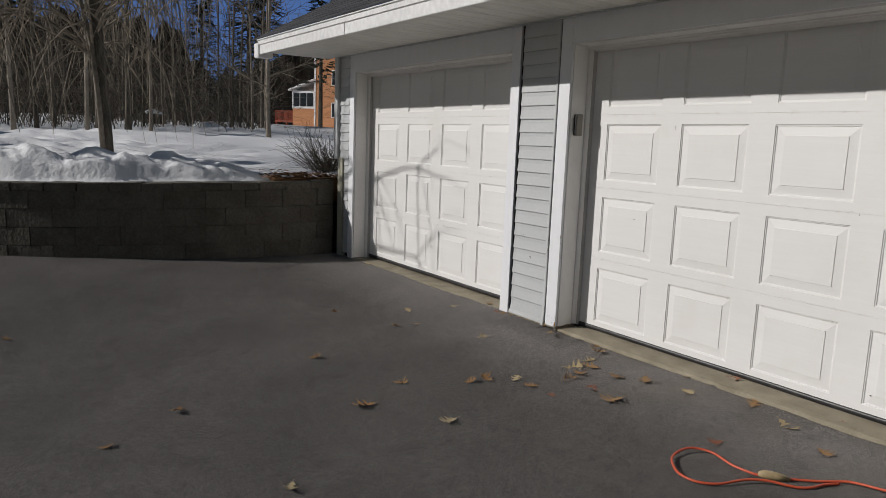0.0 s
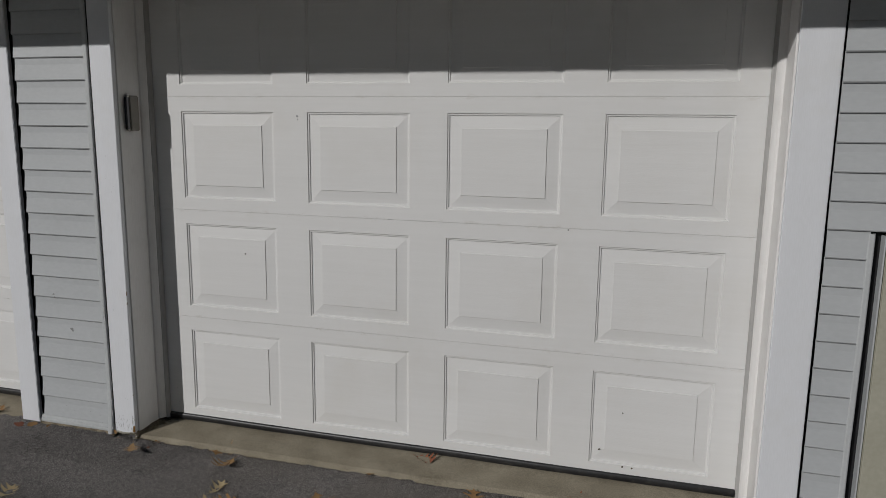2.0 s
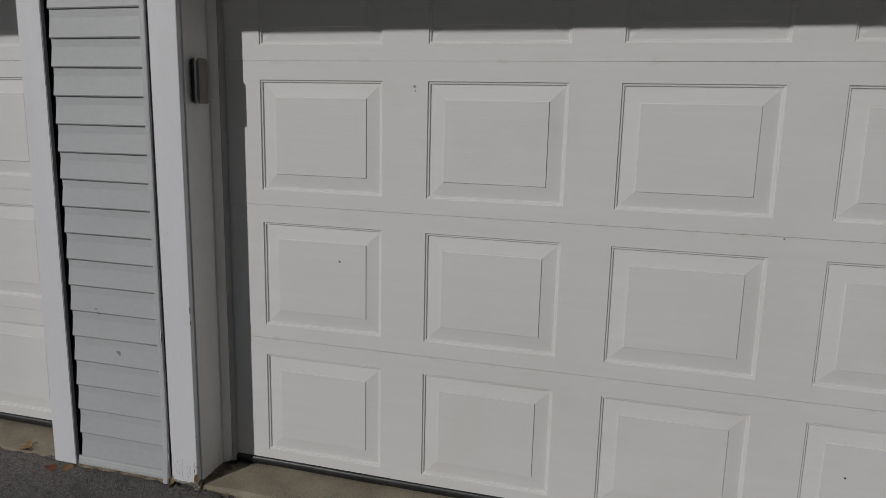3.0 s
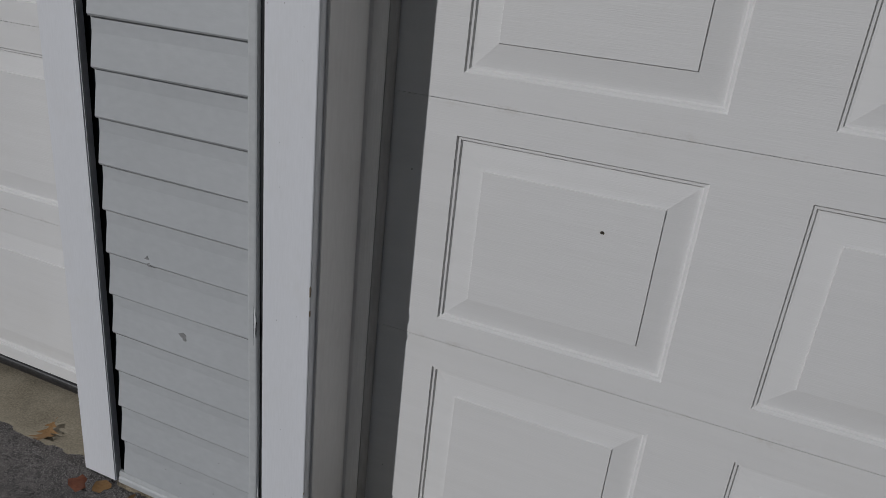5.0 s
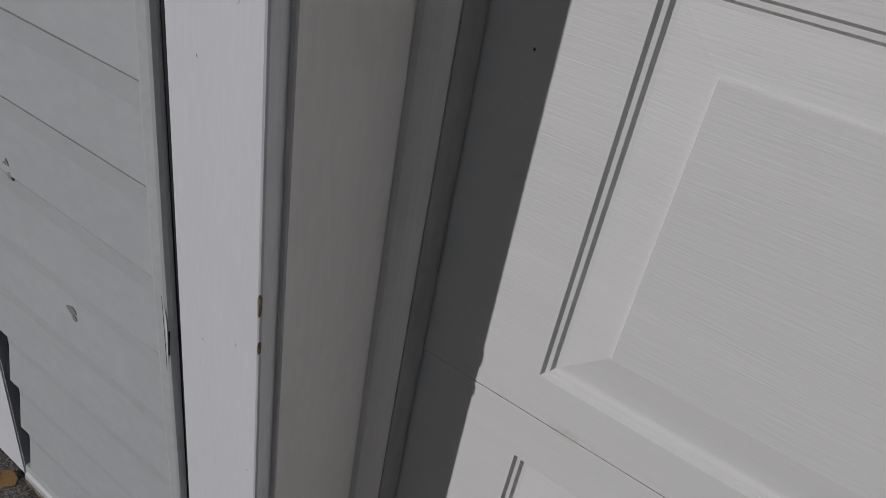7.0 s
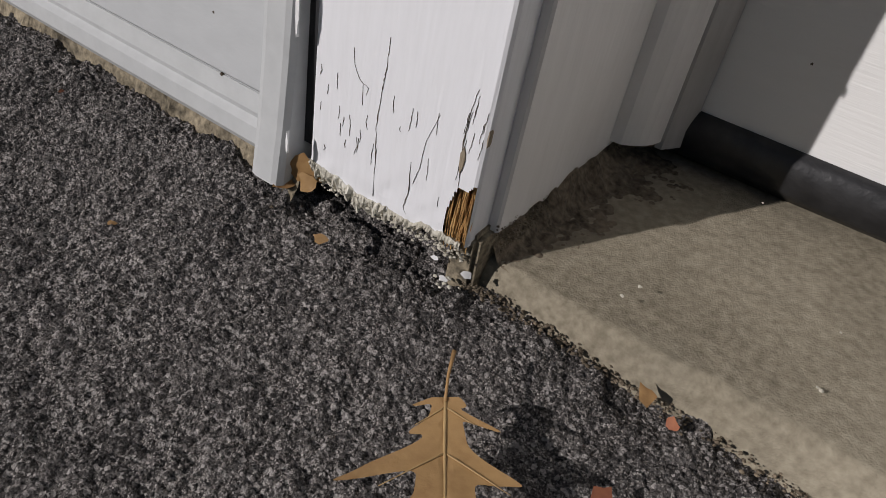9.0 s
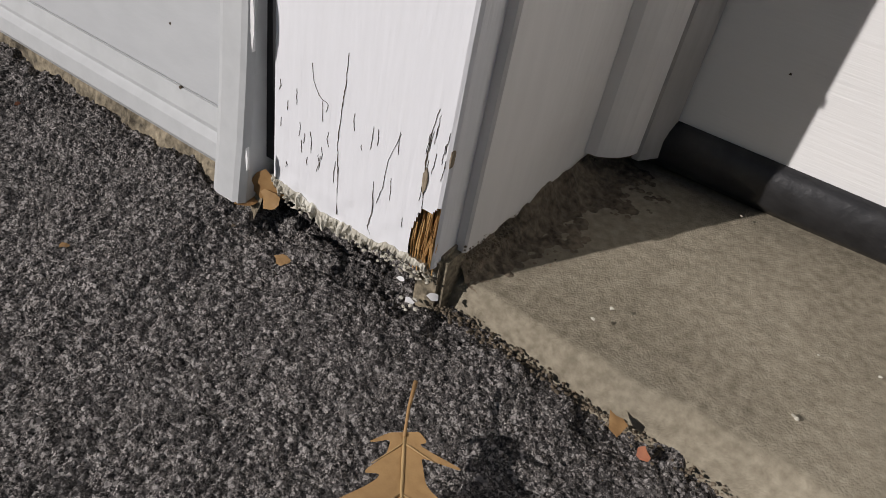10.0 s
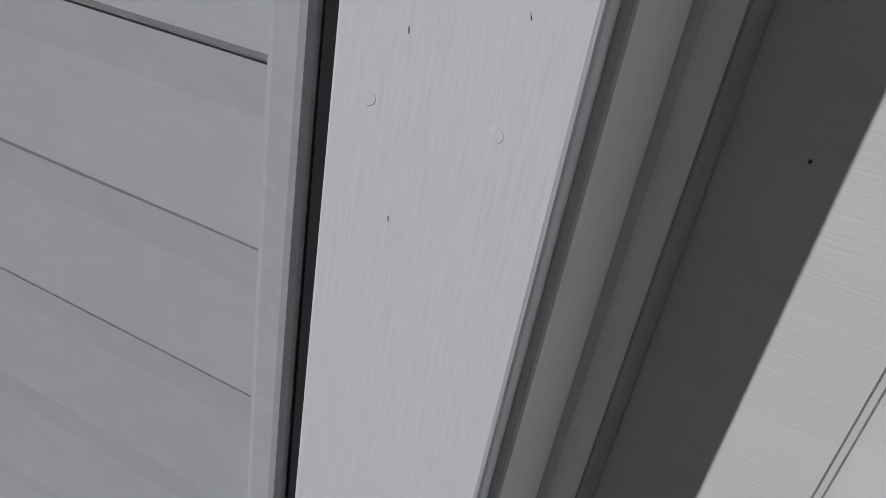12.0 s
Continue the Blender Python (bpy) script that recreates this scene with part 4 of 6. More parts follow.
part("rake_end", box(EX0 - 0.16, EX0, EAVE_Y - 0.03, EAVE_Y + 0.14, FASCIA_Z - 0.03, FASCIA_Z + 0.13, 0.006), M_WHITE, eave)
part("fascia_joint", box(-2.02, -2.017, EAVE_Y - 0.0235, EAVE_Y - 0.019, FASCIA_Z + 0.001, FASCIA_Z + 0.1), M_DARK, eave)
part("wall_channel", box(CORNER_L, EX1, -0.03, 0.0, SOFFIT - 0.01, SOFFIT + 0.004), M_JCH, eave)
nslat = 44
for k in range(nslat):
    a = EX0 + (EX1 - EX0) * k / nslat
    b = EX0 + (EX1 - EX0) * (k + 1) / nslat - 0.004
    part("soffit_panel", box(a, b, EAVE_Y, -0.001, SOFFIT, SOFFIT + 0.012, 0.002), M_SOFFIT, eave)
roof = thing("roof", "dark grey asphalt shingle garage roof", "roof", kind="structure")
PITCH = math.radians(30)
def on_roof(x, s, lift):
    return Vector((x, EAVE_Y - 0.05 + s * math.cos(PITCH) - lift * math.sin(PITCH), FASCIA_Z + 0.162 + s * math.sin(PITCH) + lift * math.cos(PITCH)))
def roof_piece(x0, x1, s0, s1, t0, t1):
    bm = bmesh.new()
    vs = [bm.verts.new(on_roof(x, s, l)) for x, s, l in ((x0, s0, 0), (x1, s0, 0), (x1, s1, 0), (x0, s1, 0), (x0, s0, t0), (x1, s0, t0), (x1, s1, t1), (x0, s1, t1))]
    for q in ((3, 2, 1, 0), (4, 5, 6, 7), (0, 1, 5, 4), (1, 2, 6, 5), (2, 3, 7, 6), (3, 0, 4, 7)):
        bm.faces.new([vs[i] for i in q])
    return bm
part("roof_deck", roof_piece(EX0 - 0.14, EX1, 0.0, 5.2, 0.004, 0.004), M_SHINGLE, roof)
for row in range(14):
    for k in range(14):
        x0 = EX0 - 0.15 + k * 0.3 + (0.15 if row % 2 else 0)
        part("shingle", roof_piece(x0, x0 + 0.292, 0.002 + row * 0.14, 0.14 + row * 0.14 + 0.02, 0.013, 0.006), M_SHINGLE, roof)
part("far_slope", box(EX0 - 0.14, EX1, 3.6, 7.6, 2.4, 2.42), M_SHINGLE, roof)
part("gable", extrude_profile([(0.0, 2.33), (7.0, 2.33), (3.6, 4.9)], "x", CORNER_L + 0.03, CORNER_L + 0.08), M_SIDING, roof)
part("gable", extrude_profile([(0.0, 2.33), (7.0, 2.33), (3.6, 4.9)], "x", CORNER_R - 0.08, CORNER_R - 0.03), M_SIDING, roof)
tagged(link("ceiling", box(CORNER_L + 0.14, CORNER_R - 0.1, 0.2, 7.0, 2.34, 2.37), M_SOFFIT), "plain ceiling inside the closed garage", "ceiling", kind="structure")

# push-button box on the near jamb
keypad = thing("wall_button", "small weathered grey-brown control box on the door jamb", "control box", at=(0.012, 0.083, 1.555))
part("housing", box(0.0, 0.03, -0.03, 0.03, -0.075, 0.085, 0.004), M_BOXP, keypad)
part("cover", box(0.001, 0.026, -0.0335, -0.031, -0.068, 0.078, 0.001), M_BLACK, keypad)

# ---- block wall ----
block_wall = thing("retaining_wall", "dark weathered concrete block retaining wall with cap course", "retaining wall", kind="structure")
def wall_x(y):
    return float(wall_line(np.array([y]))[0])


def laid(y, w, depth, z0, z1, out, bev, jit):
    """A block whose face follows the wall's line from y back to y - w; the courses fall with the wall."""
    xa, xb = wall_x(y), wall_x(y - w)
    ang = math.atan2(xa - xb, w)
    bm = bmesh.new()
    add_box(bm, -depth, out, -w / math.cos(ang) + 0.003, 0, z0, z1, bev, jit, rngb)
    bmesh.ops.transform(bm, matrix=Matrix.Translation((xa, y, 0)) @ Matrix.Rotation(-ang, 4, "Z"), verts=bm.verts)
    for v in bm.verts:
        v.co.z -= 0.03 * min(6.0, max(0.0, -v.co.y))
    return bm


rngb = random.Random(12)
for row in range(-1, 4):
    y = -0.02 - (0.21 if row % 2 else 0.0)
    if row % 2:
        part("block", laid(-0.02, 0.21, 0.2, row * 0.2 + 0.001, row * 0.2 + 0.198, 0.0, 0.005, 0.002), M_BLOCK, block_wall)
    while y > -8:
        part("block", laid(y, 0.42, 0.2, row * 0.2 + 0.001, row * 0.2 + 0.198, rngb.uniform(-0.004, 0.004), 0.005, 0.002), M_BLOCK, block_wall)
        y -= 0.42
y = -0.02
while y > -8:
    part("cap_stone", laid(y, 0.3, 0.3, 0.8, 0.888 + rngb.uniform(-0.005, 0.004), 0.02, 0.008, 0.003), M_BLOCK, block_wall)
    y -= 0.3

# crumbled caulk, dirt and debris at the rotted foot
rngc = random.Random(31)
tagged(crumbs("caulk_crumbs", "crusty peeled paint and caulk under the rotted casing", [(rngc.uniform(-0.112, 0.0), rngc.uniform(-0.001, 0.006), 0.008 + 0.009 * rngc.random(), rngc.uniform(0.0004, 0.0013)) for _ in range(260)] +
              [(rngc.gauss(-0.004, 0.005), rngc.gauss(-0.007, 0.004), -0.004, rngc.uniform(0.0005, 0.0014)) for _ in range(8)], M_CAULK, 1), category="debris", kind="stuff")
tagged(crumbs("dirt_crust", "brown dirt and rot along the jamb foot", [(0.004 + 0.008 * q, y, 0.028 - 0.016 * q + 0.004 * rngc.random() + 0.03 * max(0.0, y - 0.1), rngc.uniform(0.0003, 0.0009)) for y, q in [(rngc.uniform(0.022, 0.2), rngc.random()) for _ in range(1500)]] +
              [(0.012 + 0.03 * rngc.random() ** 2, rngc.uniform(0.06, 0.2), 0.007 + 0.004 * rngc.random(), rngc.uniform(0.0002, 0.0007)) for _ in range(600)], M_DIRT, 2), category="debris", kind="stuff")
tagged(crumbs("edge_grit", "loose grit and dirt along the slab edge", [(x, 0.011 - 0.05 * min(x, 0.25) + rngc.gauss(0, 0.003), rngc.uniform(-0.011, -0.007), rngc.uniform(0.0003, 0.0013)) for x in [0.9 * rngc.random() ** 1.5 for _ in range(1100)]] +
              [(rngc.uniform(-0.57, -0.12), rngc.gauss(-0.012, 0.004), rngc.uniform(-0.01, -0.004), rngc.uniform(0.0005, 0.0016)) for _ in range(420)], M_DIRT, 3), category="debris", kind="stuff")
tagged(crumbs("stop_grime", "brown grime and rot caked on the foot of the door stop", [(0.012 + 0.026 * q + rngc.gauss(0, 0.001), 0.16 + 0.042 * q + rngc.gauss(0, 0.0012), 0.03 + 0.1 * rngc.random() ** 2.2 * (0.35 + q), rngc.uniform(0.0003, 0.0009)) for q in [rngc.random() ** 0.6 for _ in range(1100)]], M_DIRT, 5), category="debris", kind="stuff")


def dirt_film(X, Y):
    n = 0.6 * value_noise(X, Y, 0.022, 71) + 0.4 * value_noise(X, Y, 0.007, 72)
    deep = np.clip((Y - 0.02) / 0.14, 0, 1)
    bank = np.clip(1 - (X + 0.006) / (0.016 + 0.022 * deep), 0, 1)
    cover = np.clip(1 - X / (0.02 + 0.045 * deep), -1, 1)
    return slab_height(X, Y) + 0.034 * bank ** 1.2 * (0.6 + 0.7 * n) * (1 - 0.5 * np.clip((Y - 0.13) / 0.03, 0, 1)) + 0.006 * (cover + 0.9 * (n - 0.5) - 0.35) + 0.002 * pebbles(X, Y, 0.004, 73, 0.6)


tagged(sheet("dirt_film", steps(-0.015, 0.095, 0.0012), steps(0.023, 0.212, 0.0014), dirt_film, M_DIRT), "damp dark dirt caked in the corner of the slab", "dirt", kind="stuff")
tagged(crumbs("slab_flecks", "white paint flecks on the concrete threshold", [(rngc.uniform(0.03, 0.4), y, 0.006 + 0.045 * y + 0.012, rngc.uniform(0.0005, 0.0014)) for y in [rngc.uniform(0.015, 0.2) for _ in range(18)]], M_CAULK, 4), category="debris", kind="stuff")
# torn vinyl along the channel, scuffs and specks on the siding
def tear(name, z0, z1, x, w, y, mat, label, lean=0.0):
    """A thin curled sliver or slit that runs up the channel's nose, widest in the middle."""
    bm = bmesh.new()
    prev = None
    for k in range(17):
        t = k / 16
        h = w * math.sin(math.pi * t) ** 0.7 * (0.85 + 0.25 * noise.noise(Vector((k * 0.9, z0 * 50, 0)))) + 0.0001
        z = z0 + (z1 - z0) * t
        cur = [bm.verts.new(q) for q in ((x + lean * t - h * 0.3, y - 0.0002, z), (x + lean * t + h * 0.7, y - 0.0006 - h * 0.15, z), (x + lean * t, y + 0.002, z))]
        if prev:
            for q in range(3):
                bm.faces.new((prev[q], prev[(q + 1) % 3], cur[(q + 1) % 3], cur[q]))
        prev = cur
    part(name, bm, mat, pier, label)


tear("torn_vinyl", 0.572, 0.655, -0.1315, 0.0075, -0.0052, M_WHITE, "torn pale edge of the vinyl channel", -0.0015)
# dark slivers laid on the surface as the shade inside the tear
tear("slit", 0.584, 0.618, -0.1285, 0.0048, -0.0064, M_DARK, "dark patch for the shaded hole in the torn vinyl", 0.002)
tear("slit", 0.56, 0.66, -0.1335, 0.0009, -0.0057, M_DARK, "dark strip for the shaded split beside the torn vinyl", -0.001)
for z0, z1, w in ((0.1, 0.135, 0.004), (0.15, 0.19, 0.003), (0.03, 0.045, 0.003)):
    tear("torn_vinyl", z0, z1, -0.1212, w, -0.0055 - 0.013 * math.exp(-z0 / 0.09), M_WHITE, "torn pale edge of the vinyl channel")
for i, (x, z, r) in enumerate(((-0.425, 0.682, 0.009), (-0.418, 0.672, 0.006), (-0.337, 0.516, 0.01), (-0.33, 0.508, 0.006), (-0.278, 0.63, 0.0025), (-0.3, 0.16, 0.0016), (-0.26, 0.1, 0.0014), (-0.22, 0.06, 0.0013), (-0.36, 0.09, 0.0013), (-0.2, 0.085, 0.001), (-0.24, 0.2, 0.0011), (-0.33, 0.07, 0.0014), (-0.19, 0.05, 0.0012), (-0.41, 0.11, 0.0012))):
    off = ((z - 0.0485) % PITCH_LAP) / PITCH_LAP
    part("scuff", speck(x, z, r, 50 + i, -0.0035 + 0.0125 * off + 0.0004), M_SCUFF if r > 0.004 else M_CRACK, pier)
for i, (x, z, r) in enumerate(((0.8, 1.555, 0.006), (0.802, 1.54, 0.004), (2.03, 1.1, 0.004))):
    part("scuff", speck(x, z - 0.055, r, 70 + i, 0.0003), M_SCUFF, door_near)

# ---- trees ----
def limb(bm, start, direction, length, r0, rng, depth, bend=0.25, droop=0.0, sides=5, kids=4, min_r=0.004):
    """A branch of bent segments with forks; droop pulls the tip down."""
    p, d = Vector(start), Vector(direction).normalized()
    n = 5 if depth > 0 else 4
    pts, rad = [p.copy()], [r0]
    for k in range(n):
        d = (d + Vector((rng.uniform(-bend, bend), rng.uniform(-bend, bend), rng.uniform(-bend, bend) * 0.6 - droop * (k + 1) / n))).normalized()
        p = p + d * (length / n)
        pts.append(p.copy())
        rad.append(max(min_r, r0 * (1 - 0.8 * (k + 1) / n)))
    tube(bm, pts, rad, sides, cap=False)
    if depth > 0:
        for k in range(kids):
            i = rng.randint(1, n - 1)
            a = rng.uniform(0, 6.283)
            side = (pts[i + 1] - pts[i]).normalized()
            o = side.orthogonal().normalized()
            o = Matrix.Rotation(a, 3, side) @ o
            limb(bm, pts[i], side * 0.75 + o * rng.uniform(0.5, 1.0), length * rng.uniform(0.4, 0.65), rad[i] * 0.55, rng, depth - 1, bend, droop, max(3, sides - 1), kids, min_r)


def bare_tree(name, x, y, z, height, r, seed, label, mat=None, lean=(0, 0), limbs=9, first=0.3, depth=2, droop=0.0, spread=0.9, kids=3):
    rng = random.Random(seed)
    tree = thing(name, label, "tree", at=(x, y, z))
    bm = bmesh.new()
    n = 9
    pts, rad = [], []
    for k in range(n + 1):
        t = k / n
        pts.append(Vector((lean[0] * t * t + 0.05 * math.sin(t * 5 + seed), lean[1] * t * t + 0.04 * math.cos(t * 6 + seed), height * t - 0.15)))
        rad.append(r * (1.25 if k == 0 else 1.0 - 0.72 * t))
    tube(bm, pts, rad, 10)
    part("trunk", bm, mat or M_BARK, tree, smooth=True)
    bm = bmesh.new()
    for k in range(limbs):
        t = first + (0.98 - first) * k / max(1, limbs - 1)
        i = min(n - 1, int(t * n))
        base = pts[i].lerp(pts[i + 1], t * n - i)
        a = k * 2.4 + rng.uniform(-0.4, 0.4)
        limb(bm, base, (math.cos(a) * spread, math.sin(a) * spread, rng.uniform(0.4, 0.9)), height * rng.uniform(0.28, 0.5) * (1.15 - 0.6 * t), rad[i] * 0.5, rng, depth, 0.28, droop, 5, kids)
    part("crown", bm, M_TWIG, tree)
    return tree


def weeping_tree(x, y, z, seed, count=34, hang=9):
    rng = random.Random(seed)
    tree = thing("weeping_tree", "bare weeping tree with mossy grey trunk in the snow", "tree", at=(x, y, z))
    bm = bmesh.new()
    pts = [Vector((0, 0, -0.2)), Vector((0.0, 0, 0.25)), Vector((0.0, -0.03, 0.9)), Vector((0, -0.06, 1.5)), Vector((0.02, -0.1, 2.1)), Vector((0.05, -0.18, 2.8)), Vector((0.05, -0.2, 3.6))]
    tube(bm, pts, [0.108, 0.09, 0.084, 0.08, 0.075, 0.06, 0.045], 12)
    part("trunk", bm, M_BARK, tree, smooth=True)
    bm = bmesh.new()
    tube(bm, [(0.16, -0.06, -0.1), (0.1, -0.1, 0.8), (0.05, -0.16, 1.6), (0.02, -0.3, 2.3), (0.0, -0.6, 3.0)], [0.04, 0.035, 0.032, 0.03, 0.022], 7)
    part("second_stem", bm, M_PALE, tree, smooth=True)
    arms, twigs = bmesh.new(), bmesh.new()
    for k in range(count):
        a = k * 2.399
        h = rng.uniform(1.35, 3.0)
        reach = rng.uniform(0.9, 2.6)
        start = Vector((0.02, -0.12, h))
        tip = start + Vector((math.cos(a) * reach, math.sin(a) * reach, rng.uniform(-0.1, 0.7)))
        top = start.lerp(tip, 0.55) + Vector((0, 0, rng.uniform(0.4, 0.9)))
        line = []
        for i in range(9):
            t = i / 8
            line.append(start * (1 - t) ** 2 + top * 2 * t * (1 - t) + tip * t * t + Vector((rng.uniform(-0.03, 0.03), rng.uniform(-0.03, 0.03), rng.uniform(-0.03, 0.03))))
        tube(arms, line, [0.023 * (1 - 0.8 * i / 8) for i in range(9)], 5, False)
        for j in range(hang):
            i = rng.randint(3, 8)
            p = line[i].copy()
            d = Vector((rng.uniform(-0.5, 0.5), rng.uniform(-0.5, 0.5), rng.uniform(-0.1, 0.4)))
            drop = rng.uniform(0.5, 1.9)
            seg = []
            for s in range(6):
                seg.append(p.copy())
                d = (d + Vector((rng.uniform(-0.15, 0.15), rng.uniform(-0.15, 0.15), -0.42))).normalized()
                p = p + d * drop / 5
                if p.z < 0.1:
                    break
            if len(seg) > 2:
                tube(twigs, seg, [0.0085 * (1 - 0.6 * s / 5) for s in range(len(seg))], 3, False)
        limb(twigs, line[5], (math.cos(a + 0.6), math.sin(a + 0.6), 0.3), 0.9, 0.012, rng, 1, 0.3, 0.25, 3, 4, 0.003)
    part("crown", arms, M_TWIG, tree)
    part("drooping_crown", twigs, M_TWIG, tree, "thin drooping twigs")
    return tree


weeping_tree(-7.57, -1.98, 0.98, 5)
weeping_tree(-6.95, -4.85, 0.78, 6, 13, 3)
bare_tree("bare_tree", -20.5, 5.2, 1.2, 6.2, 0.09, 8, "bare spreading deciduous tree at the lawn edge", M_PALE, limbs=14, first=0.2, depth=2, spread=1.25, kids=4)
for k, (x, y, h, r) in enumerate(((-24, 0.3, 9.5, 0.1), (-23, -0.2, 9, 0.07), (-26, 1.6, 10, 0.12), (-27, 2.6, 9, 0.07), (-29, 0.9, 11, 0.1), (-25, -2.3, 9, 0.08), (-30, -1.2, 10, 0.09))):
    bare_tree("bare_tree", x, y, 1.3, h, r, 40 + k, "bare grey tree at the edge of the woods", M_PALE if k % 2 else M_BARK, limbs=9, first=0.25, depth=2, kids=3, spread=0.7)


def woods():
    """Far woods: trunks with limbs and brush, one mesh."""
    rng = random.Random(77)
    bm, dark = bmesh.new(), bmesh.new()
    for k in range(190):
        dist = rng.uniform(36, 80)
        ang = radians(rng.uniform(-16, 36))
        x, y = 3.9 - dist * math.cos(ang), -3.7 + dist * math.sin(ang)
        if 20.3 < math.degrees(ang) < 27 and dist < 90:
            continue
        z = 0.93 + 0.02 * math.hypot(x + 4, y) - 0.3
        h = rng.uniform(9, 17)
        r = rng.uniform(0.025, 0.085)
        lx, ly = rng.uniform(-0.8, 0.8), rng.uniform(-0.8, 0.8)
        pts = [Vector((x + lx * t * t, y + ly * t * t, z + h * t)) for t in (0, 0.25, 0.5, 0.75, 1)]
        target = bm if rng.random() < 0.5 else dark
        tube(target, pts, [r, r * 0.85, r * 0.65, r * 0.42, r * 0.12], 5, False)
        for j in range(11):
            t = rng.uniform(0.12, 0.95)
            i = min(3, int(t * 4))
            a = rng.uniform(0, 6.283)
            limb(target, pts[i].lerp(pts[i + 1], t * 4 - i), (math.cos(a) * 0.8, math.sin(a) * 0.8, rng.uniform(0.4, 1.1)), rng.uniform(1.4, 3.8), r * 0.4, rng, 1, 0.28, 0.0, 3, 4, 0.009)
    for k in range(1500):
        dist = rng.uniform(33, 66)
        ang = radians(rng.uniform(-16, 30))
        x, y = 3.9 - dist * math.cos(ang), -3.7 + dist * math.sin(ang)
        if 20.0 < math.degrees(ang) < 27:
            continue
        z = 0.93 + 0.02 * math.hypot(x + 4, y) - 0.1
        limb(bm if k % 5 < 2 else dark, (x, y, z), (rng.uniform(-0.35, 0.35), rng.uniform(-0.35, 0.35), 1), rng.uniform(1.0, 5.5), 0.02, rng, 1, 0.4, 0.1, 3, 6, 0.007)
    w = tagged(link("woods", bm, M_PALE), "dense bare winter woods beyond the snowy yard", "woods", kind="stuff")
    tagged(link("underbrush", dark, M_BARK), "dark leafless brush and trunks in the woods", "brush", kind="stuff")


woods()


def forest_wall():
    """Dark ragged-topped sheets far behind, coloured as the shade deep in the woods."""
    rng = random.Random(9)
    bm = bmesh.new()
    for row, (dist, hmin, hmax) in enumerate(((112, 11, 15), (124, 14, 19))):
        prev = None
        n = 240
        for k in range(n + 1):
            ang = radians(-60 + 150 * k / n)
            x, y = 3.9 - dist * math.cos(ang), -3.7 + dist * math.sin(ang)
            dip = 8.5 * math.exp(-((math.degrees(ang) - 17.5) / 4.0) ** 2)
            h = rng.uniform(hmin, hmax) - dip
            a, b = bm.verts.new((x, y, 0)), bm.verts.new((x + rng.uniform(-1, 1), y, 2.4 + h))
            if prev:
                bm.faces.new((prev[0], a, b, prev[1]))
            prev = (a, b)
    tagged(link("backdrop", bm, M_FOREST_SHADE), "dark depth of the distant woods", "backdrop", kind="structure")


forest_wall()


def sky_backdrop():
    """Clear blue winter sky low over the woods, far off."""
    m = bpy.data.materials.new("blue_sky")
    m.use_nodes = True
    N, L = m.node_tree.nodes, m.node_tree.links
    N.clear()
    out, em, grad, geo, sep = (N.new(k) for k in ("ShaderNodeOutputMaterial", "ShaderNodeEmission", "ShaderNodeValToRGB", "ShaderNodeNewGeometry", "ShaderNodeSeparateXYZ"))
    L.new(geo.outputs["Position"], sep.inputs[0])
    div = N.new("ShaderNodeMath")
    div.operation, div.inputs[1].default_value = "DIVIDE", 160
    L.new(sep.outputs["Z"], div.inputs[0])
    L.new(div.outputs[0], grad.inputs[0])
    grad.color_ramp.elements[0].color = (0.16, 0.3, 0.62, 1)
    grad.color_ramp.elements[1].color = (0.05, 0.14, 0.48, 1)
    L.new(grad.outputs[0], em.inputs[0])
    L.new(em.outputs[0], out.inputs[0])
    bm = bmesh.new()
    prev = None
    for k in range(25):
        ang = radians(-30 + 80 * k / 24)
        x, y = 3.9 - 420 * math.cos(ang), -3.7 + 420 * math.sin(ang)
        cur = (bm.verts.new((x, y, -5)), bm.verts.new((x, y, 160)))
        if prev:
            bm.faces.new((prev[0], cur[0], cur[1], prev[1]))
        prev = cur
    tagged(link("backdrop_sky", bm, m), "clear blue winter sky over the woods", "sky", kind="structure")


sky_backdrop()


def pine(x, y, z, h, seed):
    rng = random.Random(seed)
    tree = thing("pine_tree", "tall dark green pine among the bare trees", "tree", "pines", at=(x, y, z))
    bm = tube(bmesh.new(), [(0, 0, 0), (0, 0, h * 0.5), (0, 0, h)], [0.25, 0.16, 0.03], 6)
    part("trunk", bm, M_BARK, tree)
    bm = bmesh.new()
    for k in range(520):
        t = rng.uniform(0.3, 1.0)
        rad = (1.05 - t) * h * 0.2 * rng.uniform(0.5, 1.1)
        a = rng.uniform(0, 6.283)
        c = Vector((math.cos(a) * rad, math.sin(a) * rad, h * t - rad * 0.25))
        d = Vector((math.cos(a), math.sin(a), rng.uniform(-0.4, 0.2))) * rng.uniform(0.4, 0.9)
        s = d.cross(Vector((0, 0, 1))).normalized() * rng.uniform(0.15, 0.35)
        vs = [bm.verts.new(q) for q in (c - d * 0.5, c + s, c + d, c - s)]
        bm.faces.new(vs)
    part("crown", bm, M_PINE, tree)


for k, (dist, ang, h) in enumerate(((60, 18.6, 15), (66, 19.6, 17), (70, 15.2, 14), (58, 3, 13), (72, 24, 16))):
    a = radians(ang)
    pine(3.9 - dist * math.cos(a), -3.7 + dist * math.sin(a), 2.0, h, 300 + k)

